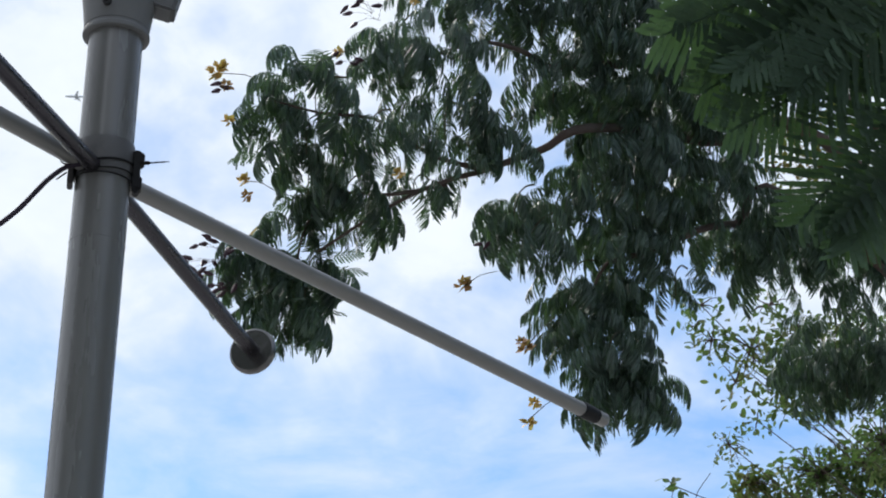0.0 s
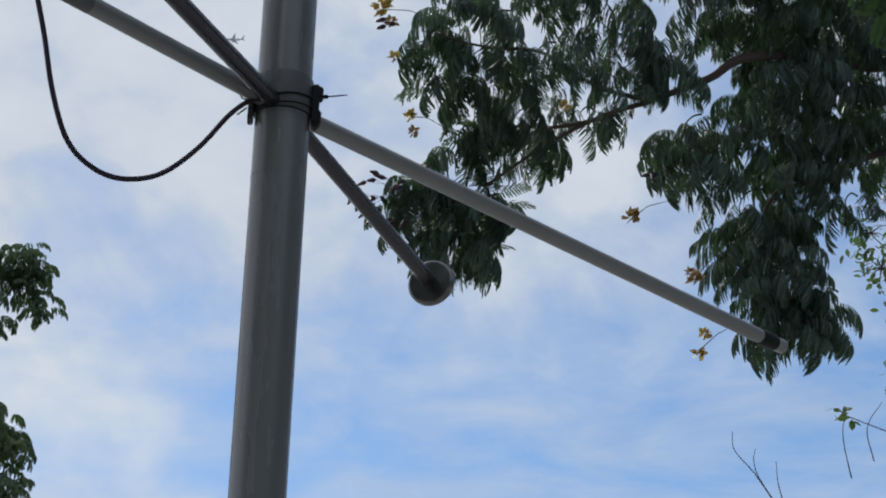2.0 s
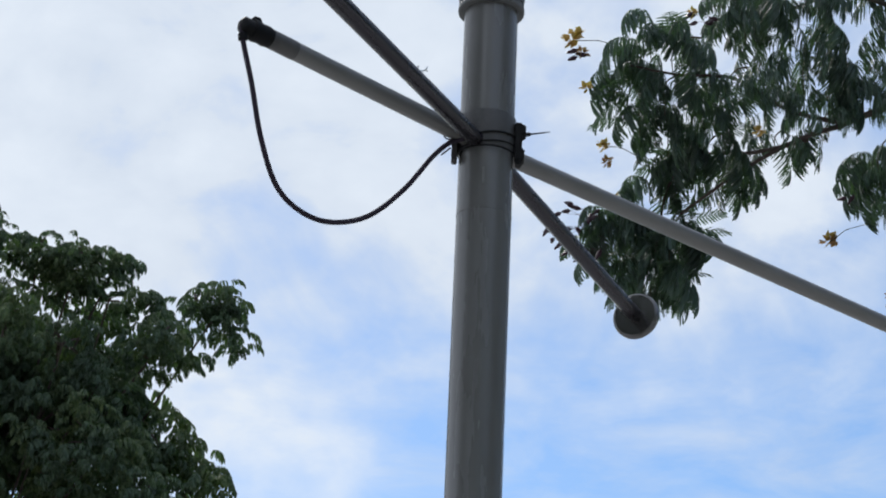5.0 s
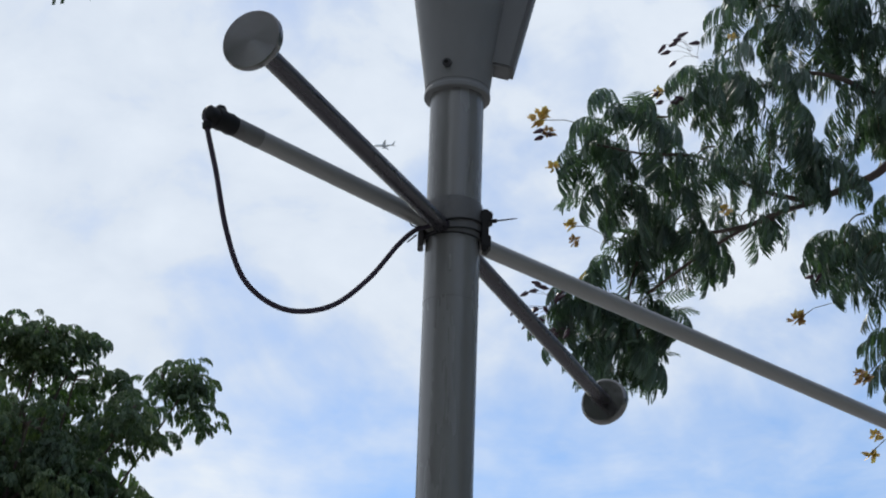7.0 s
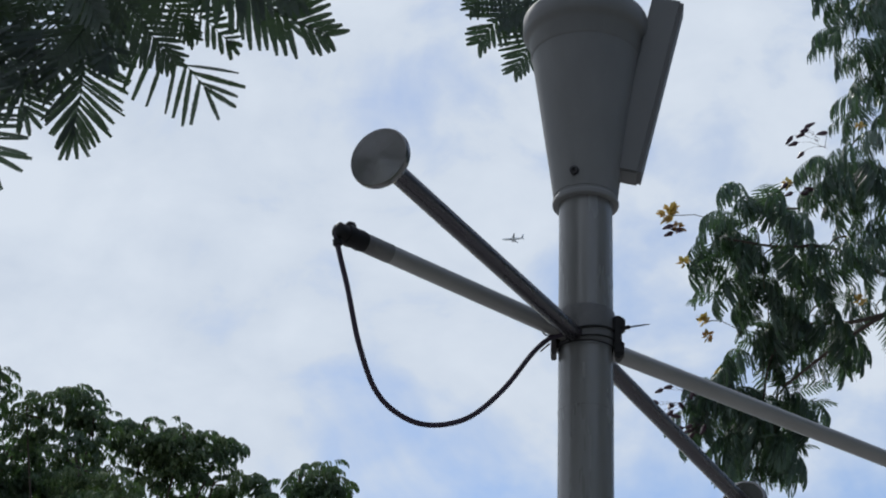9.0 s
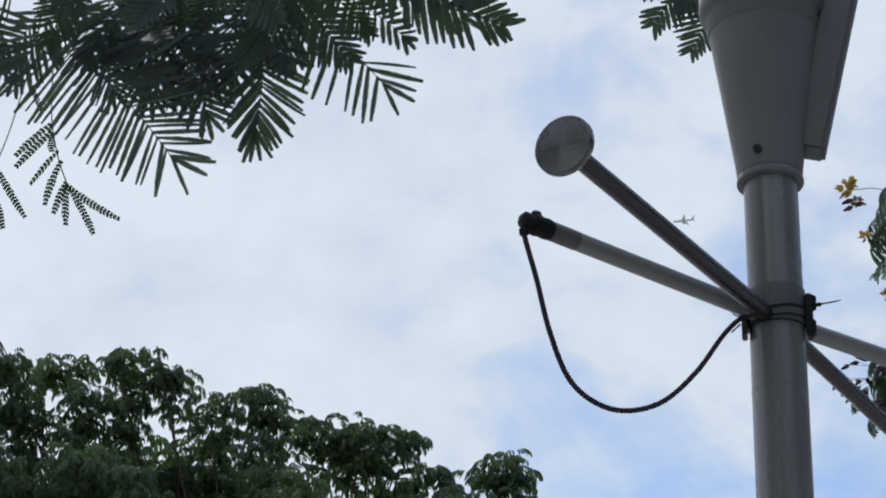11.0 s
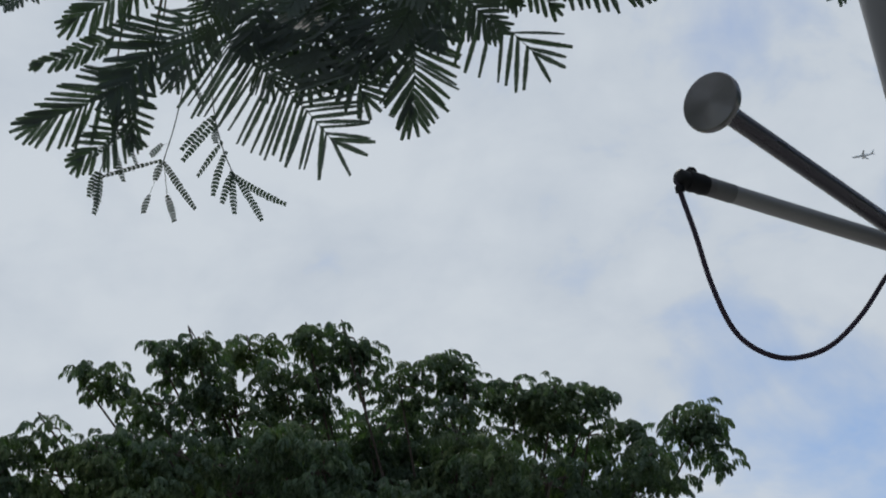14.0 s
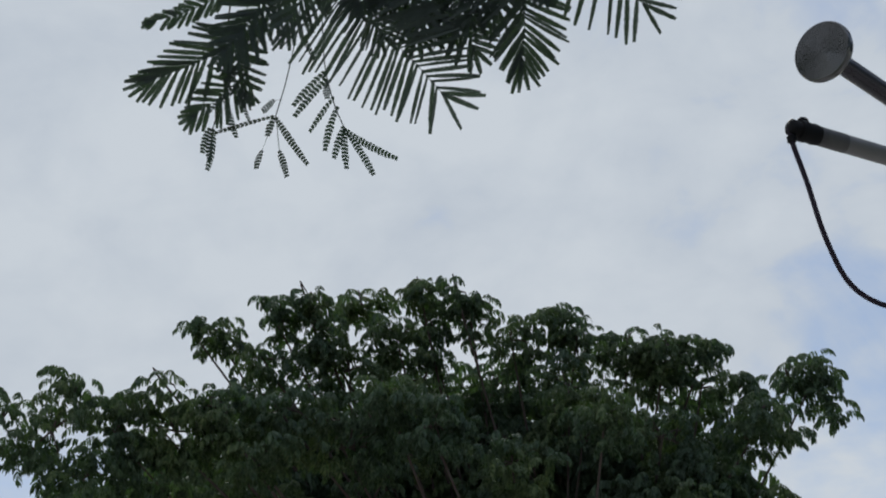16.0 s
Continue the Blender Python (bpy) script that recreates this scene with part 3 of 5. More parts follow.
def leaf_object(me, m, parent):
    ob = new("leaf", me)
    ob.parent = parent
    ob.matrix_local = m
    return ob


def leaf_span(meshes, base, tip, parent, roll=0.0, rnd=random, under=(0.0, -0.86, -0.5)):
    """One leaf that runs from base to tip, its underside turned to the camera along under and then rolled about its
    stalk.
    """
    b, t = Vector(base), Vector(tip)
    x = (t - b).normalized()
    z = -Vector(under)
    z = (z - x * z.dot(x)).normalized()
    m = Matrix.Translation(b) @ Matrix((x, z.cross(x), z)).transposed().to_4x4() @ Matrix.Rotation(radians(roll), 4, "X") @ Matrix.Scale((t - b).length * 1.03, 4)
    return leaf_object(rnd.choice(meshes), m, parent)


# ---------------------------------------------------------------- yellow-flowered tree behind the post
rng = random.Random(5)
flower_tree = empty("flowering_tree", (7.6, 7.0, 0))
tagged(flower_tree, "feathery-leaved tree with drooping clumps and yellow flowers", "tree")
FT = Vector((7.6, 7.0, 0))


def ft(*p):
    """A world place seen from the flowering tree's foot."""
    return Vector(p) - FT


limb("trunk", [(0, 0, -0.1), (0.05, 0.05, 1.2), (-0.1, 0.1, 2.6), (-0.25, 0.05, 4.0)], 0.22, 0.15, BARK, flower_tree, 14, 8, 0.03, "brown rough bark trunk")
ft_crown = empty("crown")
ft_crown.parent = flower_tree
ft_mass, ft_twigs = Mass(), Mass()
ft_count = [0]


def spray(x, y, z, rx, rz, n, single=False, flat=0.10, size=0.20):
    """A hanging clump of leaves round a twig's end; rx and rz: its half width and half height."""
    c = ft(x, y, z)
    top = c + Vector((0, 0, rz * 0.55))
    start = top + Vector((0.08 + rng.uniform(0, 0.06), rng.uniform(0.0, 0.15), rng.uniform(0.06, 0.14)))
    ft_twigs.add_tube(spline([start, (start + top) / 2 + Vector((0, 0, 0.03)), top, c - Vector((0, 0, rz * 0.5))], 4), 0.0055, 0.002)
    for _ in range(round(n * 1.2)):
        a = rng.uniform(0, 2 * math.pi)
        rr = math.sqrt(rng.random())
        at = c + Vector((rr * rx * math.cos(a) * 0.75, rr * rx * math.sin(a), rng.uniform(-0.05, 1.05) * rz))
        yaw = math.degrees(a) + rng.uniform(-50, 50)
        k = size * rng.uniform(0.75, 1.15)
        if single and ft_count[0] < 290:
            ft_count[0] += 1
            if rng.random() < flat:
                leaf_object(rng.choice(FLAT_MESH), turned(at, yaw, rng.uniform(-15, 25), rng.uniform(-30, 30), k * 1.15), ft_crown)
            else:
                leaf_object(rng.choice(MID_MESH), turned(at, yaw, rng.uniform(-50, 5), rng.uniform(-14, 14), k), ft_crown)
        else:
            ft_mass.add(rng.choice(MASS_SHAPES), turned(at, yaw, rng.uniform(-50, 5), rng.uniform(-14, 14), k))


spray(0.73, 4.90, 6.61, 0.14, 0.11, 20, single=True)
spray(0.60, 5.05, 6.54, 0.05, 0.11, 12, single=True)
spray(0.82, 4.83, 6.51, 0.17, 0.12, 15, single=True)
spray(0.80, 4.99, 6.41, 0.15, 0.15, 15, single=True)
spray(0.70, 5.13, 6.38, 0.08, 0.15, 10, single=True)
spray(1.02, 5.37, 6.29, 0.14, 0.13, 28, single=True)
spray(0.84, 5.26, 6.33, 0.14, 0.13, 20, single=True)
spray(1.11, 5.49, 6.26, 0.07, 0.10, 12, single=True)
spray(0.78, 5.54, 6.21, 0.13, 0.09, 13, single=True)
spray(0.67, 5.64, 6.02, 0.14, 0.12, 38, single=True)
spray(0.88, 5.64, 5.98, 0.13, 0.14, 38, single=True)
spray(0.80, 5.71, 5.83, 0.12, 0.12, 38, single=True)
spray(1.19, 5.02, 6.93, 0.16, 0.13, 13, single=True)
spray(1.40, 5.24, 6.91, 0.24, 0.18, 33, single=True)
spray(1.47, 5.33, 6.71, 0.21, 0.16, 28, single=True)
spray(1.08, 5.05, 6.48, 0.15, 0.11, 13, single=True)
spray(1.28, 5.24, 6.50, 0.18, 0.10, 15, single=True)
spray(1.34, 5.39, 6.41, 0.07, 0.07, 7, single=True)
spray(1.56, 5.42, 6.51, 0.08, 0.08, 7, single=True)
spray(1.17, 5.07, 6.84, 0.10, 0.13, 12, single=True)
spray(1.76, 5.42, 6.67, 0.16, 0.19, 16, single=True)
spray(1.60, 5.44, 6.67, 0.16, 0.08, 10, single=True)
spray(1.93, 5.60, 6.23, 0.12, 0.16, 16, single=True)
spray(1.86, 5.64, 6.42, 0.12, 0.16, 13, single=True)
spray(2.07, 5.70, 6.44, 0.14, 0.19, 15, single=True)
spray(2.17, 5.81, 6.17, 0.14, 0.12, 12, single=True)
spray(2.24, 5.89, 5.95, 0.16, 0.15, 28, single=True)
spray(2.36, 5.81, 5.81, 0.15, 0.16, 30, single=True)
spray(2.39, 5.89, 5.60, 0.13, 0.12, 30, single=True)
spray(2.51, 5.94, 5.69, 0.12, 0.11, 20, single=True)
spray(2.32, 5.91, 6.12, 0.16, 0.16, 23, single=True)
spray(2.62, 5.99, 5.76, 0.07, 0.16, 7, single=True)
spray(2.38, 5.79, 6.36, 0.16, 0.12, 16)
spray(2.64, 5.81, 6.42, 0.14, 0.19, 20)
spray(2.70, 5.88, 6.25, 0.10, 0.11, 10)
spray(2.49, 5.77, 6.57, 0.17, 0.17, 16)
spray(2.00, 5.42, 7.02, 0.22, 0.16, 25)
spray(2.24, 5.50, 7.00, 0.25, 0.19, 30)
spray(2.40, 5.60, 6.73, 0.22, 0.22, 33)
spray(2.25, 5.69, 6.63, 0.16, 0.16, 18)
spray(2.58, 5.65, 6.99, 0.25, 0.25, 41)
spray(1.40, 5.12, 7.31, 0.19, 0.09, 20)
spray(1.67, 5.29, 7.35, 0.24, 0.14, 30)
spray(1.93, 5.36, 7.35, 0.25, 0.14, 30)
spray(2.18, 5.32, 7.33, 0.25, 0.16, 30)
spray(2.49, 5.47, 7.35, 0.28, 0.22, 41)
spray(2.69, 5.62, 7.20, 0.28, 0.25, 41)
spray(2.83, 5.84, 6.95, 0.25, 0.23, 36)
spray(2.69, 5.87, 6.73, 0.17, 0.17, 18)
spray(2.94, 5.93, 6.72, 0.20, 0.14, 20)
spray(3.06, 6.08, 6.58, 0.20, 0.17, 25)
spray(3.31, 6.14, 6.54, 0.20, 0.14, 25)
spray(3.43, 6.03, 6.69, 0.23, 0.20, 30)
spray(3.66, 6.12, 6.59, 0.20, 0.17, 25)
spray(3.81, 6.02, 6.69, 0.15, 0.26, 30)
spray(3.78, 6.25, 6.47, 0.15, 0.15, 16)
spray(1.43, 5.18, 7.60, 0.19, 0.16, 20)
spray(1.29, 5.21, 7.76, 0.16, 0.14, 16)
spray(1.61, 5.28, 7.58, 0.25, 0.16, 30)
spray(1.69, 5.30, 7.90, 0.31, 0.19, 36)
spray(1.99, 5.38, 7.69, 0.28, 0.17, 30)
spray(2.03, 5.31, 7.97, 0.31, 0.20, 33)
spray(2.40, 5.45, 7.81, 0.31, 0.23, 36)
spray(2.80, 5.52, 7.74, 0.34, 0.26, 41)
spray(2.78, 5.34, 8.02, 0.37, 0.26, 36)
spray(1.34, 5.18, 7.97, 0.17, 0.17, 20)
spray(1.53, 5.19, 8.10, 0.25, 0.17, 25)
spray(3.23, 5.49, 7.97, 0.35, 0.26, 33)
spray(3.11, 5.73, 7.63, 0.26, 0.23, 41)
spray(3.46, 5.79, 7.77, 0.27, 0.21, 41)
spray(3.70, 5.82, 7.58, 0.18, 0.24, 36)
spray(3.74, 5.62, 7.87, 0.24, 0.21, 36)
spray(1.89, 5.18, 8.20, 0.28, 0.20, 25)
spray(3.99, 7.37, 6.63, 0.26, 0.16, 30)
spray(4.06, 7.42, 6.45, 0.26, 0.19, 33)
spray(3.88, 7.46, 6.48, 0.16, 0.16, 20)
spray(4.17, 7.33, 6.56, 0.16, 0.19, 20)
# the inner, shaded clumps
spray(2.29, 5.20, 7.35, 0.13, 0.16, 26)
spray(2.22, 5.20, 7.19, 0.11, 0.16, 26)
spray(2.94, 6.30, 7.74, 0.23, 0.22, 42)
spray(2.72, 6.20, 7.33, 0.20, 0.26, 45)
spray(2.40, 5.90, 6.86, 0.17, 0.25, 41)
spray(2.65, 6.20, 6.78, 0.12, 0.14, 24)
spray(2.29, 6.00, 7.22, 0.19, 0.18, 36)
spray(3.08, 6.50, 7.12, 0.15, 0.19, 31)
spray(3.29, 6.80, 6.95, 0.16, 0.15, 26)
spray(3.54, 6.80, 6.87, 0.16, 0.20, 31)
spray(3.96, 7.00, 7.03, 0.21, 0.18, 34)
spray(3.20, 6.60, 7.62, 0.16, 0.17, 29)
spray(3.92, 6.90, 8.11, 0.25, 0.18, 36)
spray(3.59, 6.80, 8.16, 0.22, 0.18, 34)
spray(2.46, 6.00, 6.48, 0.12, 0.11, 22)
spray(2.34, 6.00, 6.11, 0.14, 0.15, 29)
spray(2.43, 6.00, 5.76, 0.14, 0.13, 26)
spray(1.93, 5.90, 6.48, 0.11, 0.13, 23)
spray(4.06, 7.60, 6.47, 0.22, 0.15, 31)

for pts, r0, r1 in (
    (((7.35, 7.05, 4.00), (3.79, 5.91, 6.91), (2.85, 5.81, 7.02), (2.17, 5.45, 6.83), (1.96, 5.48, 6.71), (1.69, 5.48, 6.58), (1.41, 5.38, 6.42), (0.90, 5.39, 6.05)), 0.042, 0.006),
    (((7.35, 7.05, 4.00), (3.76, 5.79, 7.16), (2.92, 5.61, 7.33), (2.22, 5.41, 7.17), (1.97, 5.38, 7.11), (1.81, 5.28, 7.13), (1.61, 5.21, 7.11), (1.31, 5.12, 6.93)), 0.032, 0.006),
    (((7.35, 7.05, 4.00), (3.62, 5.99, 6.64), (3.02, 5.95, 6.63), (2.67, 5.79, 6.45), (2.44, 5.79, 6.34), (2.32, 5.74, 6.26), (2.23, 5.74, 6.05)), 0.03, 0.006),
    (((7.35, 7.05, 4.00), (3.73, 5.80, 7.59), (3.08, 5.50, 7.84), (2.34, 5.43, 7.68), (1.75, 5.29, 7.72), (1.40, 5.17, 7.80)), 0.035, 0.008),
    (((1.69, 5.48, 6.58), (1.39, 5.31, 6.56), (1.09, 5.01, 6.54), (0.82, 4.85, 6.47), (0.60, 4.84, 6.51)), .014, .004),
    (((1.50, 5.45, 6.48), (1.22, 5.33, 6.33), (0.98, 5.27, 6.28), (0.85, 5.43, 6.19), (0.80, 5.66, 5.94)), .012, .004),
):
    limb("limb", [ft(*p) for p in pts], r0, r1, BARK, flower_tree, 8, 6, 0.015)


def flower(x, y, z, old=False, size=0.035, parent=None):
    """A small ragged blossom of crinkled petals."""
    bm = bmesh.new()
    r = random.Random(int(x * 1000) + int(z * 977))
    for k in range(22):
        a, e = r.uniform(0, 6.28), r.uniform(-0.5, 1.0)
        d = Vector((math.cos(a) * math.cos(e), math.sin(a) * math.cos(e), math.sin(e)))
        s = d.orthogonal().normalized() * size * r.uniform(0.3, 0.5)
        w = d.cross(s).normalized() * size * 0.15
        o = d * size * 0.15
        k2 = r.uniform(0.45, 0.95)
        vs = [bm.verts.new(p) for p in (o, o + d * size * 0.55 * k2 + s + w, o + d * size * k2 + w, o + d * size * 0.55 * k2 - s + w)]
        bm.faces.new(vs)
    ob = part("flower", bm, PETAL_OLD if old else PETAL, parent, "faded orange blossom" if old else "yellow blossom", False)
    ob.location = ft(x, y, z)


flower(0.37, 4.81, 6.60, False, 0.056, ft_crown)
flower(0.39, 4.80, 6.62, False, 0.044, ft_crown)
flower(0.42, 4.83, 6.55, True, 0.040, ft_crown)
flower(0.45, 4.99, 6.46, False, 0.037, ft_crown)
flower(0.54, 5.19, 6.27, False, 0.043, ft_crown)
flower(0.56, 5.22, 6.21, True, 0.037, ft_crown)
flower(1.23, 5.10, 6.33, False, 0.037, ft_crown)
flower(0.93, 5.06, 6.90, False, 0.035, ft_crown)
flower(1.63, 5.72, 6.08, True, 0.056, ft_crown)
flower(1.96, 5.88, 5.85, True, 0.053, ft_crown)
flower(1.94, 5.87, 5.88, True, 0.037, ft_crown)
flower(2.02, 5.96, 5.61, False, 0.045, ft_crown)
flower(2.00, 6.00, 5.52, False, 0.050, ft_crown)
flower(1.26, 4.99, 7.16, False, 0.031, ft_crown)
flower(0.63, 5.56, 6.19, False, 0.031, ft_crown)
ft_twigs.add_tube([ft(0.38, 5.16, 6.79), ft(0.51, 5.15, 6.79), ft(0.64, 5.16, 6.76)], 0.003, 0.002, 4)
ft_twigs.add_tube([ft(0.55, 5.37, 6.36), ft(0.63, 5.37, 6.36), ft(0.71, 5.38, 6.32)], 0.003, 0.002, 4)
ft_twigs.add_tube([ft(1.59, 5.45, 5.96), ft(1.66, 5.42, 6.01), ft(1.74, 5.40, 6.03)], 0.003, 0.002, 4)
ft_twigs.add_tube([ft(1.89, 5.51, 5.70), ft(1.96, 5.46, 5.79), ft(2.02, 5.43, 5.84)], 0.003, 0.002, 4)
ft_twigs.add_tube([ft(1.93, 5.63, 5.40), ft(2.01, 5.58, 5.47), ft(2.09, 5.55, 5.51)], 0.003, 0.002, 4)
ft_twigs.add_tube([ft(0.93, 5.06, 6.90), ft(1.03, 5.04, 6.93), ft(1.14, 5.03, 6.92)], 0.003, 0.002, 4)


def pods(x, y, z, n, spread, parent):
    """A loose spray of small dark buds on fine stalks."""
    mass = Mass()
    r = random.Random(int(x * 911) + n)
    c = ft(x, y, z)
    for k in range(n):
        e = c + Vector((r.uniform(-1, 1), r.uniform(-0.6, 0.6), r.uniform(-0.6, 0.6))) * spread
        s = c + Vector((spread * r.uniform(0.5, 1.2), 0, -spread * r.uniform(0.0, 0.6)))
        mass.add_tube([s, (s * 0.4 + e * 0.6) + Vector((0, 0, 0.015)), e], 0.0012, 0.0008, 4)
        d = Vector((r.uniform(-1, 0.2), r.uniform(-0.4, 0.4), r.uniform(-0.7, 0.2))).normalized() * r.uniform(0.045, 0.07)
        mass.add_tube([e, e + d * 0.12, e + d * 0.3], 0.002, 0.0115, 6)
        mass.add_tube([e + d * 0.3, e + d * 0.65, e + d * 0.9, e + d], 0.0118, 0.002, 6)
    mass.build("bud_spray", POD, parent, "dark red hanging buds")


pods(1.02, 4.95, 7.07, 7, 0.09, ft_crown)
pods(0.99, 5.07, 6.88, 6, 0.07, ft_crown)
pods(0.44, 5.53, 6.04, 18, 0.12, ft_crown)
pods(0.47, 5.57, 5.93, 9, 0.09, ft_crown)
pods(0.42, 4.83, 6.55, 3, 0.03, ft_crown)
pods(1.72, 5.62, 6.27, 2, 0.02, ft_crown)
ft_mass.build("foliage", LEAF_MASS, ft_crown)
ft_twigs.build("twigwork", TWIG, ft_crown)

# ---------------------------------------------------------------- overhanging tree beside the viewer, west
west_tree = empty("overhanging_tree", (-4.6, -2.6, 0))
tagged(west_tree, "feathery-leaved tree reaching over the path from one side", "tree")
WT = Vector((-4.6, -2.6, 0))
limb("trunk", [(0, 0, -0.1), (0.05, 0.1, 1.3), (0.2, 0.3, 2.8), (0.7, 0.6, 4.2)], 0.20, 0.12, BARK, west_tree, 14, 8, 0.03, "brown rough bark trunk")
limb("limb", [(0.7, 0.6, 4.2), (1.5, 1.4, 5.2), (2.4, 2.2, 5.55), (3.2, 2.8, 5.45), (4.2, 3.4, 5.5)], 0.11, 0.02, BARK, west_tree, 10, 8, 0.03)
wt_crown = empty("crown")
wt_crown.parent = west_tree
wt_twigs = Mass()


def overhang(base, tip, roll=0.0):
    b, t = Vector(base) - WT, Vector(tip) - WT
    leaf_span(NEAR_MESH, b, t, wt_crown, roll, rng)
    up = b + Vector((rng.uniform(-0.12, 0.12), rng.uniform(-0.1, 0.1), 0.28))
    wt_twigs.add_tube([b, (b + up) / 2 + Vector((0.02, 0, 0)), up, up + Vector((0.0, 0.05, 0.5))], 0.003, 0.006, 5)


overhang((-1.03, -0.40, 4.43), (-0.86, -0.25, 4.27), -2)
overhang((-0.85, -0.46, 4.40), (-0.54, -0.33, 4.28), -7)
overhang((-0.95, -0.44, 4.52), (-0.59, -0.38, 4.35), -2)
overhang((-1.18, -0.41, 4.57), (-1.01, -0.32, 4.32), 11)
overhang((-1.37, -0.38, 4.61), (-1.22, -0.28, 4.37), 7)
overhang((-1.55, -0.44, 4.61), (-1.42, -0.34, 4.36), 11)
overhang((-1.14, -0.29, 4.60), (-1.31, -0.30, 4.35), 7)
overhang((-0.94, -0.31, 4.51), (-1.07, -0.28, 4.24), 16)
overhang((-1.74, -0.45, 4.52), (-1.88, -0.51, 4.32), -2)
overhang((-1.36, -0.23, 4.57), (-1.25, -0.30, 4.30), -16)
overhang((-1.00, -0.20, 4.58), (-0.86, -0.09, 4.42), 1)
overhang((-1.12, -0.22, 4.60), (-1.21, -0.19, 4.40), 8)
overhang((-1.42, -0.39, 4.44), (-1.52, -0.22, 4.36), 1)
overhang((-0.05, 0.29, 4.93), (-0.24, 0.38, 4.70), -2)
overhang((-0.03, 0.33, 4.88), (-0.17, 0.41, 4.65), 11)
overhang((-0.10, 0.28, 4.94), (-0.26, 0.33, 4.76), -7)
overhang((0.06, 0.29, 4.93), (-0.18, 0.36, 4.74), 7)


def facing_camera(base, tip, roll=0.0):
    """A frame whose x runs from base to tip and whose z turns to the camera."""
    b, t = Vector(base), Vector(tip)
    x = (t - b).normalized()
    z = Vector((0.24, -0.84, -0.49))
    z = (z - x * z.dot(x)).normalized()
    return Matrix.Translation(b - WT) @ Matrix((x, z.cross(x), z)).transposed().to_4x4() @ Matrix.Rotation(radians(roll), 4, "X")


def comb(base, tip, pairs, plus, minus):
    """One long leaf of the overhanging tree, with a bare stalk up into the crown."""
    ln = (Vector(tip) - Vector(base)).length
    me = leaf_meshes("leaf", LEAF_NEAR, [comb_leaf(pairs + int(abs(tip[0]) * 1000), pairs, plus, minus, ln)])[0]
    leaf_object(me, facing_camera(base, tip, rng.uniform(-8, 8)) @ Matrix.Scale(ln, 4), wt_crown)
    b = Vector(base) - WT
    wt_twigs.add_tube([b, b + Vector((0.0, 0.02, 0.12)), b + Vector((0.03, 0.05, 0.45))], 0.002, 0.004, 5)


def stalk(line, pinnae):
    """A half-bare leaf: a thin bent stalk that has kept a few loose pinnae."""
    rnd = random.Random(len(pinnae) * 7)
    verts, faces = [], []

    def quad(a, b, c, d):
        k = len(verts)
        verts.extend((a, b, c, d))
        faces.append((k, k + 1, k + 2, k + 3))

    pts = spline(line, 6)
    for a, b in pinnae:
        m = facing_camera(a, b, rnd.uniform(-35, 35))
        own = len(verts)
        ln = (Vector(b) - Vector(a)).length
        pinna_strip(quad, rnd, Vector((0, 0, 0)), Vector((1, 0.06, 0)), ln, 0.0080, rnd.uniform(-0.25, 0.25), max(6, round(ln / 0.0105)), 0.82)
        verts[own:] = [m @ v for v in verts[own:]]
        foot = min(pts, key=lambda q: (q - Vector(a)).length)
        w = Vector((0.0008, 0, 0.0005))
        quad(foot - WT - w, Vector(a) - WT - w, Vector(a) - WT + w, foot - WT + w)
    tv, tf = tube_data([q - WT for q in [pts[0] + Vector((0.0, 0.02, 0.2))] + pts], [0.0014] * (len(pts) + 1), 5)
    k = len(verts)
    verts.extend(tv)
    faces.extend(tuple(n + k for n in f) for f in tf)
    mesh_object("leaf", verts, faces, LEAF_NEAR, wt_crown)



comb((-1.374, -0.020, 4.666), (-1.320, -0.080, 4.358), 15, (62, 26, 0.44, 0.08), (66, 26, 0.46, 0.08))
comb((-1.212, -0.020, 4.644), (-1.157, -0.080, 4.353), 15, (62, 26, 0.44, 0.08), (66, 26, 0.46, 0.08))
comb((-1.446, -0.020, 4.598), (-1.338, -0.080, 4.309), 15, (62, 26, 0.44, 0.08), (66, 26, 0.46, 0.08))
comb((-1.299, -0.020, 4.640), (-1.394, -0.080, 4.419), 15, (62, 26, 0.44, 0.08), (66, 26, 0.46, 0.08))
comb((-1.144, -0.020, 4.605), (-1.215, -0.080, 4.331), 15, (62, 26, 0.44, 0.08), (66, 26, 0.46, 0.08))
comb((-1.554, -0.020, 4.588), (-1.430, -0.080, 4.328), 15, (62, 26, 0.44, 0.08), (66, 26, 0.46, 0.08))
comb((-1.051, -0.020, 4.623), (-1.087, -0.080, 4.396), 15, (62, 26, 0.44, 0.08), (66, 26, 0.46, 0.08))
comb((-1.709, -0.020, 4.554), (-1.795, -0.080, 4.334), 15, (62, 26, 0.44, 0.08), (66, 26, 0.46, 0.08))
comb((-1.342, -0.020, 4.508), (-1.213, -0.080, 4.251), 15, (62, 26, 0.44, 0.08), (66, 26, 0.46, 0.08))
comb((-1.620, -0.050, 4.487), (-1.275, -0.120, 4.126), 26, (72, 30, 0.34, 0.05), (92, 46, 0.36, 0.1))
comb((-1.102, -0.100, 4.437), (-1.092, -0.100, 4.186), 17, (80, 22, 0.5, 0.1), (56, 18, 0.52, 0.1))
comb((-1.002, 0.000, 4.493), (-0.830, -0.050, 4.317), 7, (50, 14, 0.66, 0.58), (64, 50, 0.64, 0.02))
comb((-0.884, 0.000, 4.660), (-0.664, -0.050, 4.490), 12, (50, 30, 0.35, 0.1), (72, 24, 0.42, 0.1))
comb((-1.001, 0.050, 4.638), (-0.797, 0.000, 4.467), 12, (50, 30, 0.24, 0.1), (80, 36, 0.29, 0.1))
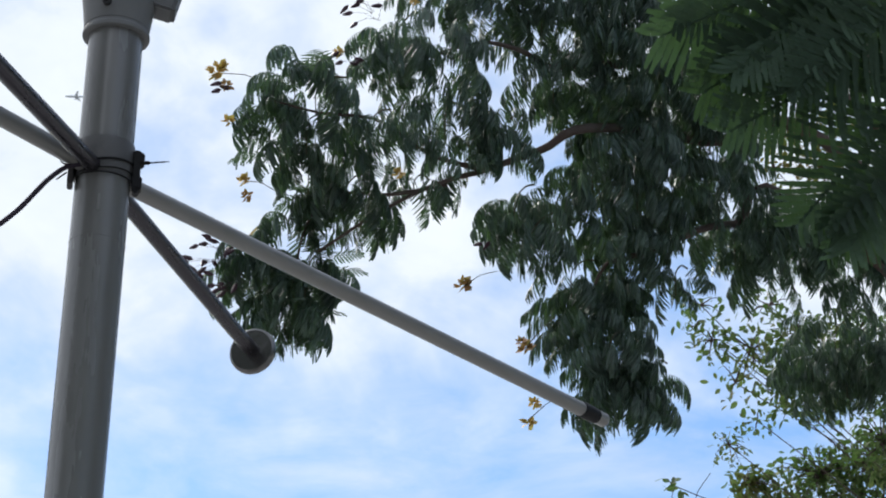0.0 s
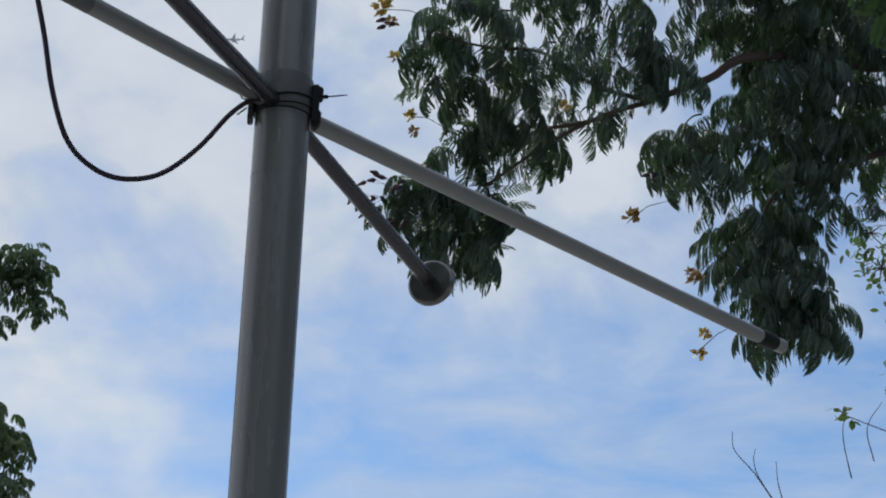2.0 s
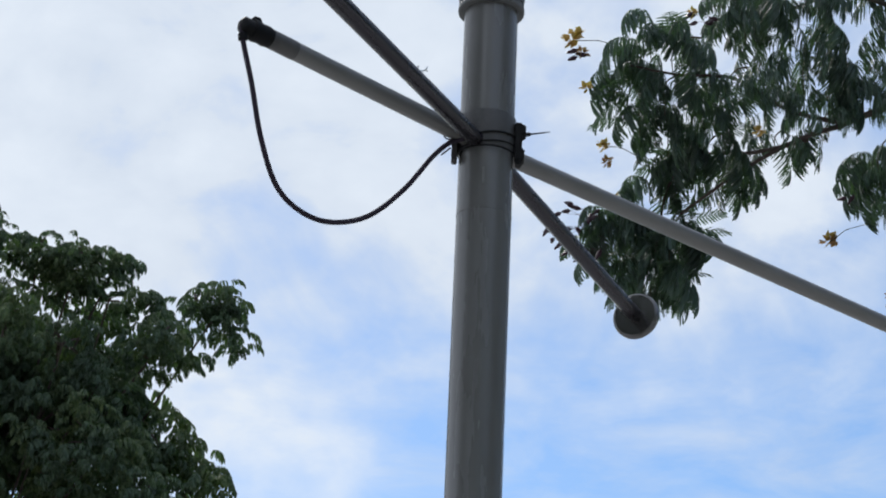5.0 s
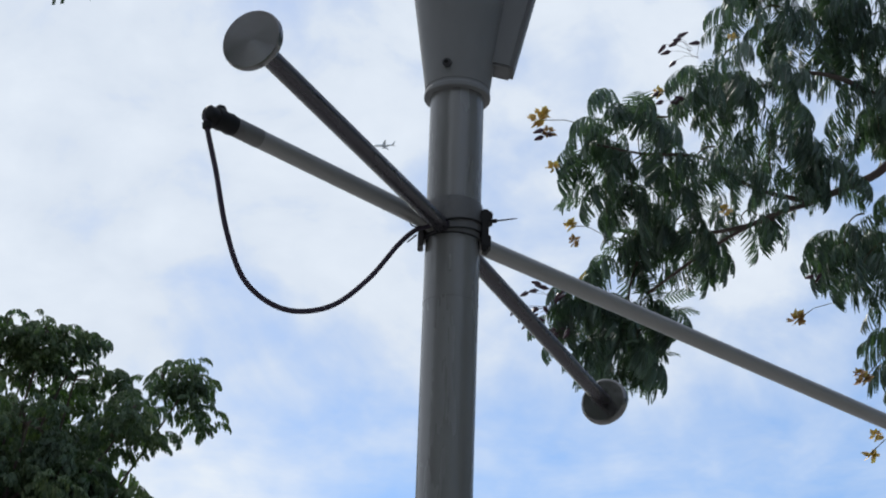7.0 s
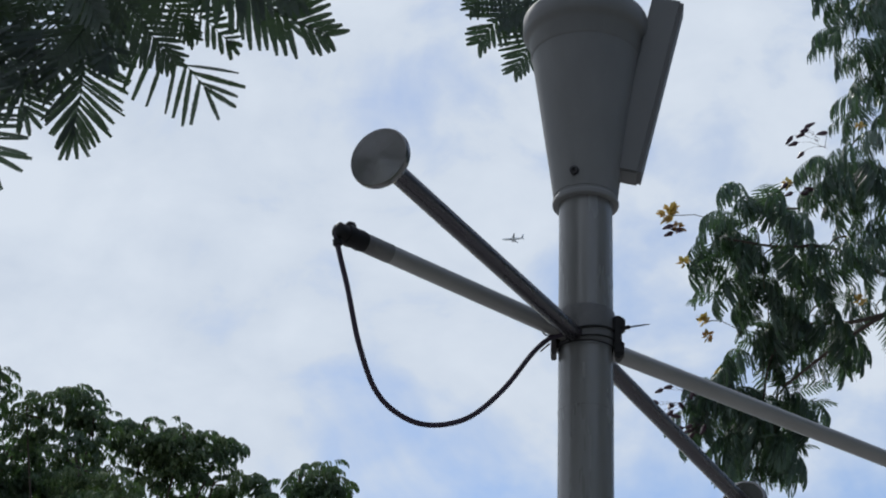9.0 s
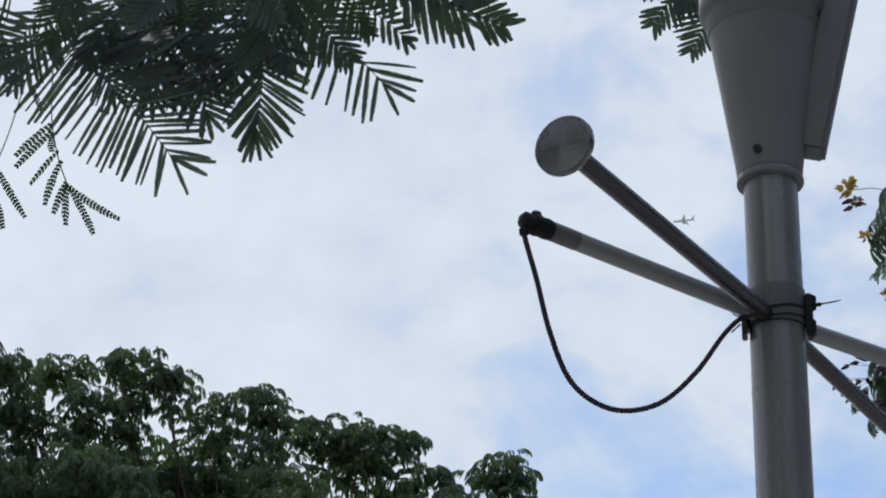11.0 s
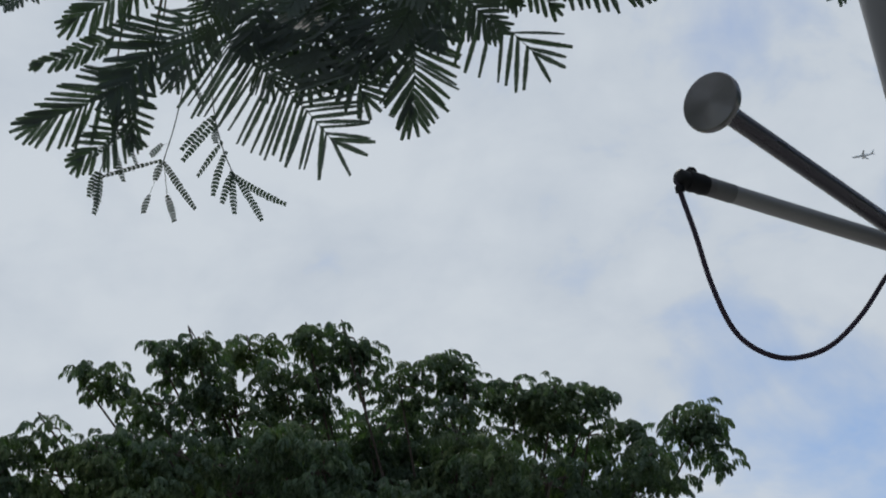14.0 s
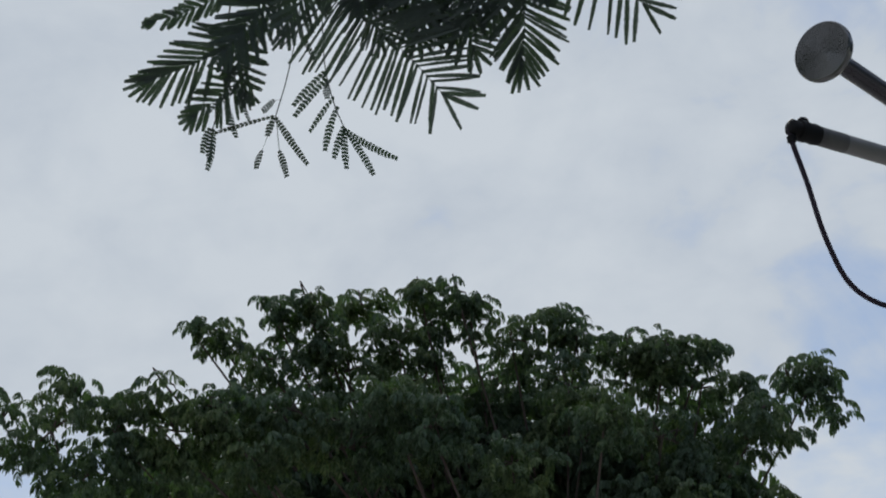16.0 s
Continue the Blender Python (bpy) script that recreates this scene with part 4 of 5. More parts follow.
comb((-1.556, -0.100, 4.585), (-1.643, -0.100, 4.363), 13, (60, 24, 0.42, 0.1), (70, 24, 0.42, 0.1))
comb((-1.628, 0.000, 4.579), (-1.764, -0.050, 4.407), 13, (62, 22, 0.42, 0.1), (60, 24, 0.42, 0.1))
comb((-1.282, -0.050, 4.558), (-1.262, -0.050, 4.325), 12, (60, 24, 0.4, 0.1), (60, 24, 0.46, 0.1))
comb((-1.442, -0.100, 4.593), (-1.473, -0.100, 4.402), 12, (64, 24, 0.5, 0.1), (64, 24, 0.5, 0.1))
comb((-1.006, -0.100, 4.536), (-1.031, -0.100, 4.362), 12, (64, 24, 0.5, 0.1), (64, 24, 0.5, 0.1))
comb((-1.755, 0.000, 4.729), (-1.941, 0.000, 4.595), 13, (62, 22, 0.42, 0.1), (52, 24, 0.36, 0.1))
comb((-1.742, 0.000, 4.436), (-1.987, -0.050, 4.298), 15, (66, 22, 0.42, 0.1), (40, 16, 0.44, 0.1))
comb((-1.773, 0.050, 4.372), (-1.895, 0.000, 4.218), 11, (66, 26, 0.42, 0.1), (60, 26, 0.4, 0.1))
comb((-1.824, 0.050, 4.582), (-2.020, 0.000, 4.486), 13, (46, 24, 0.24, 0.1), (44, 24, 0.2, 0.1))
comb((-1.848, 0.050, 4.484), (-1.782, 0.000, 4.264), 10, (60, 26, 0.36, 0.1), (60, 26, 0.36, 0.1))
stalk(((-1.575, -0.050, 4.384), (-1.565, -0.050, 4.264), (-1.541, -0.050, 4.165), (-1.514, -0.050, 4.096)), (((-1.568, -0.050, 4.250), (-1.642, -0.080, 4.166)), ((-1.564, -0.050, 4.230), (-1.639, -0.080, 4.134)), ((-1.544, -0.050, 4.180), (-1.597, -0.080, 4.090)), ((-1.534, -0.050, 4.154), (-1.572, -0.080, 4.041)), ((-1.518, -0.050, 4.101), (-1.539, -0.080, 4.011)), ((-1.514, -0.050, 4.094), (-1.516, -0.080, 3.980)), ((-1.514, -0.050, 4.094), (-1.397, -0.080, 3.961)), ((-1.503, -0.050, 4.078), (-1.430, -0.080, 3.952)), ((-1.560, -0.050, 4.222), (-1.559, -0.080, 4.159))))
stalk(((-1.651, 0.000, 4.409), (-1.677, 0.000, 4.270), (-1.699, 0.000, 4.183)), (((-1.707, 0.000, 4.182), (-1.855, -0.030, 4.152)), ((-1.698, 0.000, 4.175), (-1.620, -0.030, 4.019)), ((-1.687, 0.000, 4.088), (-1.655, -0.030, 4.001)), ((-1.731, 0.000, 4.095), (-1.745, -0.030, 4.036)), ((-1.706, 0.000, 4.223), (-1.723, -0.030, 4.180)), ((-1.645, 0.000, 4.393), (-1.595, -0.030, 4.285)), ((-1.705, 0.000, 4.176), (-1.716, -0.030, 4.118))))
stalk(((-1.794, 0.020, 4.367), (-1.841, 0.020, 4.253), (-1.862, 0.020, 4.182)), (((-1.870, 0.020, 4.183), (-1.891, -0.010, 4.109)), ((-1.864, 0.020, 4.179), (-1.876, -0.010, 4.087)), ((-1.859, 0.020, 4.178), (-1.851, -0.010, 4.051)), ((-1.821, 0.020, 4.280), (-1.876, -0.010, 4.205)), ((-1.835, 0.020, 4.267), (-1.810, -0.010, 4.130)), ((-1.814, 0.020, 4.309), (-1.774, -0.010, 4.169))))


def canopy(tree_foot, parent, cx, cy, cz, rx, ry, rz, n, size=0.55):
    """The bulk of a crown: leaves through a flattened ball."""
    mass = Mass()
    for _ in range(n):
        d = Vector((rng.gauss(0, 1), rng.gauss(0, 1), rng.gauss(0, 1))).normalized() * rng.random() ** 0.35
        p = Vector((cx + d.x * rx, cy + d.y * ry, cz + d.z * rz)) - tree_foot
        mass.add(rng.choice(FAR_SHAPES), turned(p, rng.uniform(0, 360), rng.uniform(-50, 15), rng.uniform(-25, 25), size * rng.uniform(0.7, 1.2)))
    mass.build("foliage", LEAF_FAR, parent)


# unseen crown masses behind the camera, added to block sky light on the post
canopy(WT, wt_crown, -6.6, -5.8, 7.0, 3.6, 3.4, 2.9, 1500)
canopy(WT, wt_crown, -1.0, -8.4, 6.2, 3.4, 2.6, 2.0, 900)
# limbs added to carry these unseen masses
limb("limb", [(0.6, 0.5, 4.0), (-0.6, -1.0, 5.0), (-1.8, -2.8, 5.9)], 0.10, 0.03, BARK, west_tree, 10, 8, 0.03)
limb("limb", [(0.6, 0.5, 4.0), (1.4, -2.4, 5.2), (3.2, -5.2, 6.0)], 0.10, 0.03, BARK, west_tree, 10, 8, 0.03)
wt_twigs.build("twigwork", TWIG, wt_crown)

# ---------------------------------------------------------------- low branches of a near tree, east
east_tree = empty("near_tree", (4.6, -1.2, 0))
tagged(east_tree, "dark feathery-leaved tree with low sweeping leaves in shade", "tree")
ET = Vector((4.6, -1.2, 0))
limb("trunk", [(0, 0, -0.1), (0.0, 0.1, 1.3), (-0.1, 0.2, 2.8), (-0.4, 0.4, 4.4)], 0.18, 0.10, BARK, east_tree, 14, 8, 0.03, "brown rough bark trunk")
limb("limb", [(-0.4, 0.4, 4.4), (-1.0, 1.2, 4.9), (-1.9, 2.2, 5.0), (-2.6, 2.8, 5.0)], 0.09, 0.02, BARK, east_tree, 10, 8, 0.03)
et_crown = empty("crown")
et_crown.parent = east_tree


def east_leaf(base, tip, roll=0.0):
    leaf_span(EAST_MESH, Vector(base) - ET, Vector(tip) - ET, et_crown, roll, rng)


east_leaf((2.04, 0.70, 4.88), (1.51, 0.85, 4.53), -10)
east_leaf((2.10, 0.75, 4.78), (1.59, 0.88, 4.43), 10)
east_leaf((2.06, 0.65, 4.95), (1.39, 0.80, 4.66), -20)
east_leaf((2.17, 0.75, 4.72), (1.80, 0.93, 4.21), 20)
east_leaf((2.21, 0.81, 4.59), (1.84, 0.92, 4.21), -10)
east_leaf((1.94, 0.67, 4.99), (1.59, 0.81, 4.57), 20)
east_leaf((2.18, 0.78, 4.67), (1.92, 0.92, 4.15), 30)
east_leaf((2.14, 0.69, 4.84), (1.74, 0.78, 4.53), 0)
east_leaf((1.79, 0.71, 5.01), (1.41, 0.77, 4.71), 0)
east_leaf((1.87, 0.73, 4.94), (1.72, 0.79, 4.52), 30)
east_leaf((2.25, 0.85, 4.51), (1.85, 0.93, 4.17), -20)
# unseen crown masses east and behind, added to block sky light on the post
canopy(ET, et_crown, 7.0, -2.2, 6.2, 3.2, 4.0, 2.6, 1400)
canopy(FT, ft_crown, 9.2, 5.4, 6.8, 3.0, 3.4, 2.6, 900)
canopy(ET, et_crown, 3.6, -7.4, 5.6, 3.0, 2.4, 2.0, 450)
# limb added towards the unseen eastern mass
limb("limb", [(-0.2, 0.2, 4.0), (0.8, -1.2, 5.0), (2.0, -2.6, 5.8)], 0.10, 0.03, BARK, east_tree, 10, 8, 0.03)

# ---------------------------------------------------------------- large tree in the distance
far_tree = empty("canopy_tree", (-5.6, 19.5, 0))
tagged(far_tree, "broad distant tree with tufted drooping dark green leaves", "tree")
CT = Vector((-5.6, 19.5, 0))
limb("trunk", [(0, 0, -0.2), (0.1, 0, 2.5), (0, 0.1, 5.0), (-0.2, 0, 7.5)], 0.42, 0.24, BARK, far_tree, 14, 8, 0.05, "thick brown trunk")
ct_crown = empty("crown")
ct_crown.parent = far_tree
ct_leaves, ct_twigs = Mass(), Mass()


def tuft(p, n, size):
    """Arching leaves round the end of a twig."""
    c = Vector(p) - CT
    a0 = rng.uniform(0, 360)
    for k in range(n):
        ct_leaves.add(rng.choice(FAR_SHAPES), turned(c + Vector((rng.uniform(-1, 1), rng.uniform(-1, 1), rng.uniform(-1.2, 0.5))) * 0.06, a0 + 360 * k / n + rng.uniform(-25, 25), rng.uniform(-30, 12), rng.uniform(-20, 20), size * rng.uniform(0.65, 1.1)))


def lobe(x, y, z, rx, ry, rz, n, size=0.34, twig=True):
    """A rounded mass of tufts; most sit on its skin."""
    c = Vector((x, y, z - 0.06))
    if twig:
        s = Vector((-5.8, 20.6, 7.0))
        mid = (s + c) / 2 + Vector((rng.uniform(-0.25, 0.25), rng.uniform(-0.2, 0.2), rng.uniform(-0.45, -0.1)))
        ct_twigs.add_tube([q - CT for q in spline([s, mid, c - Vector((0, 0, rz * 0.5)), c + Vector((0, 0, rz * 0.2))], 5)], 0.022, 0.005, 6)
    for _ in range(round(n * 1.45)):
        d = Vector((rng.gauss(0, 1), rng.gauss(0, 1), rng.gauss(0, 1))).normalized()
        k = rng.uniform(0.3, 1.0) ** 0.5
        p = c + Vector((d.x * rx, d.y * ry, d.z * rz)) * k
        tuft(p, rng.randint(4, 6), size)
        if rng.random() < 0.3:
            ct_twigs.add_tube([c - CT, (c + p) / 2 - CT + Vector((0, 0, 0.03)), c + (p - c) * 0.8 - CT], 0.014, 0.004, 4)


lobe(-8.98, 17.22, 11.50, 0.16, 0.36, 0.16, 5, 0.23)
lobe(-8.71, 17.27, 11.46, 0.24, 0.36, 0.21, 9, 0.23)
lobe(-7.85, 16.57, 11.33, 0.23, 0.35, 0.23, 10, 0.23)
lobe(-7.55, 16.65, 11.52, 0.15, 0.35, 0.15, 6, 0.23)
lobe(-7.50, 16.88, 11.30, 0.31, 0.35, 0.31, 14, 0.23)
lobe(-7.29, 17.73, 11.85, 0.27, 0.37, 0.19, 10, 0.23)
lobe(-6.53, 17.30, 11.72, 0.16, 0.36, 0.16, 6, 0.23)
lobe(-6.56, 17.62, 11.56, 0.24, 0.36, 0.26, 10, 0.23)
lobe(-6.12, 17.26, 11.68, 0.16, 0.35, 0.16, 6, 0.23)
lobe(-6.07, 17.63, 11.51, 0.21, 0.36, 0.26, 9, 0.23)
lobe(-6.79, 17.35, 11.28, 0.36, 0.36, 0.26, 14, 0.23)
lobe(-5.64, 17.65, 11.24, 0.26, 0.35, 0.23, 11, 0.23)
lobe(-5.29, 17.94, 11.49, 0.29, 0.36, 0.21, 11, 0.23)
lobe(-5.07, 18.06, 11.32, 0.21, 0.36, 0.32, 9, 0.23)
lobe(-4.62, 18.55, 11.40, 0.29, 0.36, 0.24, 12, 0.23)
lobe(-4.17, 18.39, 11.29, 0.32, 0.36, 0.24, 13, 0.23)
lobe(-3.86, 18.75, 11.33, 0.21, 0.36, 0.19, 8, 0.23)
lobe(-4.41, 18.68, 11.04, 0.37, 0.37, 0.27, 14, 0.23)
lobe(-3.92, 18.96, 11.00, 0.27, 0.37, 0.24, 9, 0.23)
lobe(-3.45, 18.68, 10.84, 0.21, 0.36, 0.21, 7, 0.23, False)
lobe(-3.16, 18.22, 10.42, 0.23, 0.35, 0.21, 8, 0.23, False)
lobe(-2.98, 18.89, 11.10, 0.16, 0.36, 0.16, 5, 0.23, False)
lobe(-2.70, 19.04, 11.13, 0.24, 0.37, 0.21, 10, 0.23)
lobe(-2.61, 19.10, 10.82, 0.21, 0.36, 0.27, 9, 0.23, False)
lobe(-3.00, 18.75, 10.47, 0.26, 0.36, 0.21, 8, 0.23, False)
lobe(-3.45, 18.91, 10.38, 0.26, 0.36, 0.26, 9, 0.23)
lobe(-5.09, 17.82, 10.71, 0.36, 0.36, 0.36, 16, 0.23)
lobe(-6.00, 18.30, 10.99, 0.43, 0.43, 0.37, 18, 0.23)
lobe(-6.67, 17.79, 10.93, 0.47, 0.47, 0.37, 20, 0.23)
lobe(-7.29, 17.22, 10.90, 0.41, 0.41, 0.36, 18, 0.23)
lobe(-7.96, 16.68, 10.89, 0.36, 0.36, 0.26, 12, 0.23)
lobe(-8.48, 17.61, 10.80, 0.48, 0.48, 0.27, 16, 0.23)
lobe(-7.82, 18.08, 10.71, 0.54, 0.54, 0.32, 20, 0.23)
lobe(-6.68, 17.45, 10.18, 0.51, 0.51, 0.36, 22, 0.23)
lobe(-6.05, 18.48, 10.42, 0.53, 0.53, 0.37, 22, 0.23)
lobe(-5.08, 18.26, 10.25, 0.52, 0.52, 0.37, 22, 0.23)
lobe(-4.21, 18.13, 10.18, 0.46, 0.46, 0.31, 18, 0.23)
lobe(-3.87, 18.46, 9.95, 0.36, 0.36, 0.31, 14, 0.23)
lobe(-3.31, 18.88, 9.51, 0.47, 0.47, 0.36, 14, 0.28, False)
lobe(-2.94, 19.11, 9.37, 0.36, 0.36, 0.24, 9, 0.28, False)
lobe(-3.76, 18.02, 9.10, 0.69, 0.69, 0.46, 26, 0.28)
lobe(-2.83, 18.97, 8.83, 0.41, 0.41, 0.35, 12, 0.28, False)
lobe(-3.38, 18.28, 8.50, 0.63, 0.63, 0.46, 22, 0.28, False)
lobe(-4.45, 18.64, 9.47, 0.71, 0.71, 0.53, 28, 0.28)
lobe(-4.34, 18.49, 8.46, 0.81, 0.81, 0.58, 32, 0.28)
lobe(-3.16, 19.41, 8.32, 0.60, 0.60, 0.42, 20, 0.28, False)
lobe(-5.32, 18.75, 9.59, 0.72, 0.72, 0.54, 26, 0.28)
lobe(-5.38, 18.43, 8.64, 0.82, 0.82, 0.59, 28, 0.28)
lobe(-6.37, 18.51, 9.60, 0.72, 0.72, 0.48, 24, 0.28)
lobe(-6.22, 17.99, 8.58, 0.81, 0.81, 0.58, 24, 0.28)
lobe(-7.06, 17.19, 9.30, 0.69, 0.69, 0.52, 24, 0.28)
lobe(-7.30, 17.99, 8.73, 0.82, 0.82, 0.59, 20, 0.28)
lobe(-3.76, 18.38, 7.86, 0.80, 0.80, 0.46, 22, 0.28)
lobe(-9.29, 16.69, 9.28, 0.76, 0.76, 0.41, 20, 0.28, False)
lobe(-8.33, 17.04, 9.42, 0.70, 0.70, 0.35, 20, 0.28)
lobe(-8.16, 17.27, 8.95, 0.81, 0.81, 0.41, 20, 0.28)
lobe(-9.22, 16.91, 8.75, 0.81, 0.81, 0.46, 20, 0.28, False)
lobe(-10.21, 16.32, 9.12, 0.70, 0.70, 0.52, 16, 0.28, False)
lobe(-7.94, 15.43, 9.89, 0.33, 0.33, 0.25, 14, 0.25)
lobe(-7.42, 15.75, 9.95, 0.44, 0.44, 0.25, 18, 0.25)
lobe(-8.49, 15.55, 9.75, 0.39, 0.39, 0.28, 14, 0.25)
lobe(-6.43, 15.87, 10.07, 0.33, 0.33, 0.25, 14, 0.25)
lobe(-6.02, 16.05, 9.75, 0.44, 0.44, 0.27, 18, 0.25)
lobe(-6.97, 16.32, 9.71, 0.50, 0.50, 0.28, 18, 0.25)
lobe(-7.74, 15.74, 9.52, 0.49, 0.49, 0.27, 18, 0.25)
lobe(-8.80, 15.76, 9.51, 0.50, 0.50, 0.28, 16, 0.25)
lobe(-5.44, 16.84, 9.56, 0.45, 0.45, 0.28, 14, 0.25)
lobe(-4.48, 16.61, 9.86, 0.33, 0.33, 0.28, 12, 0.25)
lobe(-9.00, 15.24, 9.69, 0.28, 0.33, 0.28, 9, 0.25, False)
lobe(-8.94, 15.19, 9.99, 0.22, 0.33, 0.14, 6, 0.25, False)
lobe(-9.36, 15.05, 10.06, 0.22, 0.33, 0.22, 7, 0.25, False)
lobe(-8.50, 15.36, 10.18, 0.17, 0.33, 0.14, 3, 0.25)
lobe(-9.56, 15.05, 9.68, 0.50, 0.50, 0.44, 14, 0.25, False)
lobe(-9.32, 15.36, 9.31, 0.50, 0.50, 0.33, 12, 0.25, False)
lobe(-10.08, 15.00, 9.83, 0.45, 0.45, 0.50, 12, 0.25, False)
for cx, cy, cz, rx, rz, n in ((-6.9, 19.0, 10.1, 2.2, 0.75, 900), (-4.9, 19.6, 10.0, 1.5, 0.7, 600), (-9.3, 18.2, 9.7, 1.8, 0.7, 700), (-6.9, 19.2, 9.2, 2.0, 0.6, 500)):
    canopy(CT, ct_crown, cx, cy, cz, rx, 0.7, rz, n, 0.45)
canopy(CT, ct_crown, -6.80, 19.13, 10.89, 2.07, 0.7, 0.69, 420, 0.42)
canopy(CT, ct_crown, -4.76, 19.70, 10.69, 1.25, 0.7, 0.56, 260, 0.42)
canopy(CT, ct_crown, -8.66, 18.66, 10.51, 1.63, 0.7, 0.56, 300, 0.42)
canopy(CT, ct_crown, -4.77, 20.16, 9.34, 1.88, 0.7, 0.94, 420, 0.42)
canopy(CT, ct_crown, -7.63, 19.38, 9.48, 2.07, 0.7, 0.81, 360, 0.42)
ct_leaves.build("foliage", LEAF_FAR, ct_crown)
ct_twigs.build("branchwork", BARK, ct_crown)

# ---------------------------------------------------------------- broad-leaved tree beyond the flowering one
broad_tree = empty("broadleaf_tree", (8.2, 11.5, 0))
tagged(broad_tree, "light green small-leaved tree with some yellowed leaves", "tree")
BT = Vector((8.2, 11.5, 0))
limb("trunk", [(0, 0, -0.1), (0.1, 0, 2.0), (-0.1, 0.1, 4.0), (-0.3, 0.1, 6.0)], 0.2, 0.1, BARK, broad_tree, 12, 8, 0.04, "brown trunk")
bt_crown = empty("crown")
bt_crown.parent = broad_tree
bt_leaves, bt_gold, bt_twigs = Mass(), Mass(), Mass()
OVAL = oval_leaf()


def broad(x, y, z, rx, rz, n, size=0.085, gold=False, twig=True):
    c = Vector((x, y, z)) - BT
    if twig:
        s = Vector((-0.3, 0.1, 5.6))
        bt_twigs.add_tube(spline([s, (s * 0.7 + c * 0.3) + Vector((0.25, 0, -0.25)), (s * 0.3 + c * 0.7) + Vector((rng.uniform(-0.12, 0.12), 0, rng.uniform(-0.15, 0.2))), c], 5), 0.009, 0.003, 5)
    for _ in range(round(n * 1.2)):
        d = Vector((rng.gauss(0, 1), rng.gauss(0, 1), rng.gauss(0, 1))).normalized() * rng.random() ** 0.4
        p = c + Vector((d.x * rx, d.y * rx, d.z * rz))
        (bt_gold if gold else bt_leaves).add(OVAL, turned(p, rng.uniform(0, 360), rng.uniform(-75, 15), rng.uniform(-60, 60), size * rng.uniform(0.6, 1.2)))
        if rng.random() < 0.12:
            bt_twigs.add_tube([c, (c + p) / 2 + Vector((0, 0, 0.02)), p], 0.006, 0.002, 4)


broad(4.36, 8.50, 6.87, 0.38, 0.28, 240, 0.0578)
broad(4.07, 8.50, 6.81, 0.17, 0.21, 180, 0.0578)
broad(3.80, 8.39, 7.01, 0.24, 0.14, 120, 0.0578)
broad(3.57, 8.43, 7.07, 0.17, 0.14, 54, 0.0578)
broad(3.75, 8.58, 6.86, 0.21, 0.17, 45, 0.0578)
broad(3.47, 8.43, 7.14, 0.14, 0.07, 21, 0.0578)
broad(3.76, 8.81, 6.55, 0.14, 0.14, 60, 0.0442)
broad(3.92, 8.72, 6.68, 0.14, 0.10, 45, 0.0408)
broad(4.11, 8.36, 7.13, 0.28, 0.14, 135, 0.0578)
broad(4.46, 8.35, 7.15, 0.28, 0.17, 210, 0.0578)
broad(3.45, 8.98, 6.32, 0.09, 0.06, 14, 0.0612)
broad(4.70, 8.71, 6.61, 0.21, 0.28, 240, 0.0578)
broad(4.15, 9.67, 6.60, 0.17, 0.15, 225, 0.0578)
broad(4.58, 9.62, 6.69, 0.33, 0.19, 450, 0.0578)
broad(4.89, 9.49, 6.75, 0.30, 0.22, 390, 0.0578)
broad(4.49, 9.72, 6.49, 0.45, 0.15, 450, 0.0578)
broad(4.97, 9.56, 6.47, 0.37, 0.22, 390, 0.0578)
broad(3.49, 8.37, 7.26, 0.17, 0.10, 36, 0.0578)
broad(3.91, 8.35, 7.29, 0.21, 0.10, 60, 0.0578)
broad(3.60, 6.78, 7.62, 0.19, 0.14, 105, 0.051, True)
broad(3.76, 6.81, 7.47, 0.19, 0.16, 120, 0.051, True)
broad(3.85, 6.66, 7.69, 0.16, 0.13, 75, 0.051, True)
broad(3.53, 6.89, 7.46, 0.13, 0.13, 45, 0.0476, True)
broad(3.97, 6.85, 7.48, 0.13, 0.19, 60, 0.051, True)
bt_twigs.add_tube(spline([Vector((3.21, 9.79, 5.97)) - BT, Vector((3.06, 9.76, 6.17)) - BT, Vector((2.93, 9.74, 6.31)) - BT, Vector((2.91, 9.70, 6.42)) - BT], 4), 0.0045, 0.002, 5)
bt_twigs.add_tube(spline([Vector((3.24, 9.79, 5.93)) - BT, Vector((3.09, 9.76, 6.14)) - BT, Vector((3.05, 9.73, 6.25)) - BT, Vector((3.06, 9.71, 6.32)) - BT], 4), 0.0045, 0.002, 5)
bt_twigs.add_tube(spline([Vector((3.28, 9.79, 5.90)) - BT, Vector((3.21, 9.75, 6.10)) - BT, Vector((3.19, 9.71, 6.24)) - BT], 4), 0.0045, 0.002, 5)
bt_twigs.add_tube(spline([Vector((3.78, 9.56, 6.23)) - BT, Vector((3.73, 9.51, 6.43)) - BT, Vector((3.81, 9.43, 6.58)) - BT], 4), 0.0045, 0.002, 5)
bt_twigs.add_tube(spline([Vector((3.65, 9.63, 6.13)) - BT, Vector((3.59, 9.57, 6.37)) - BT, Vector((3.59, 9.51, 6.52)) - BT], 4), 0.0045, 0.002, 5)
bt_leaves.build("foliage", LEAF_BROAD, bt_crown)
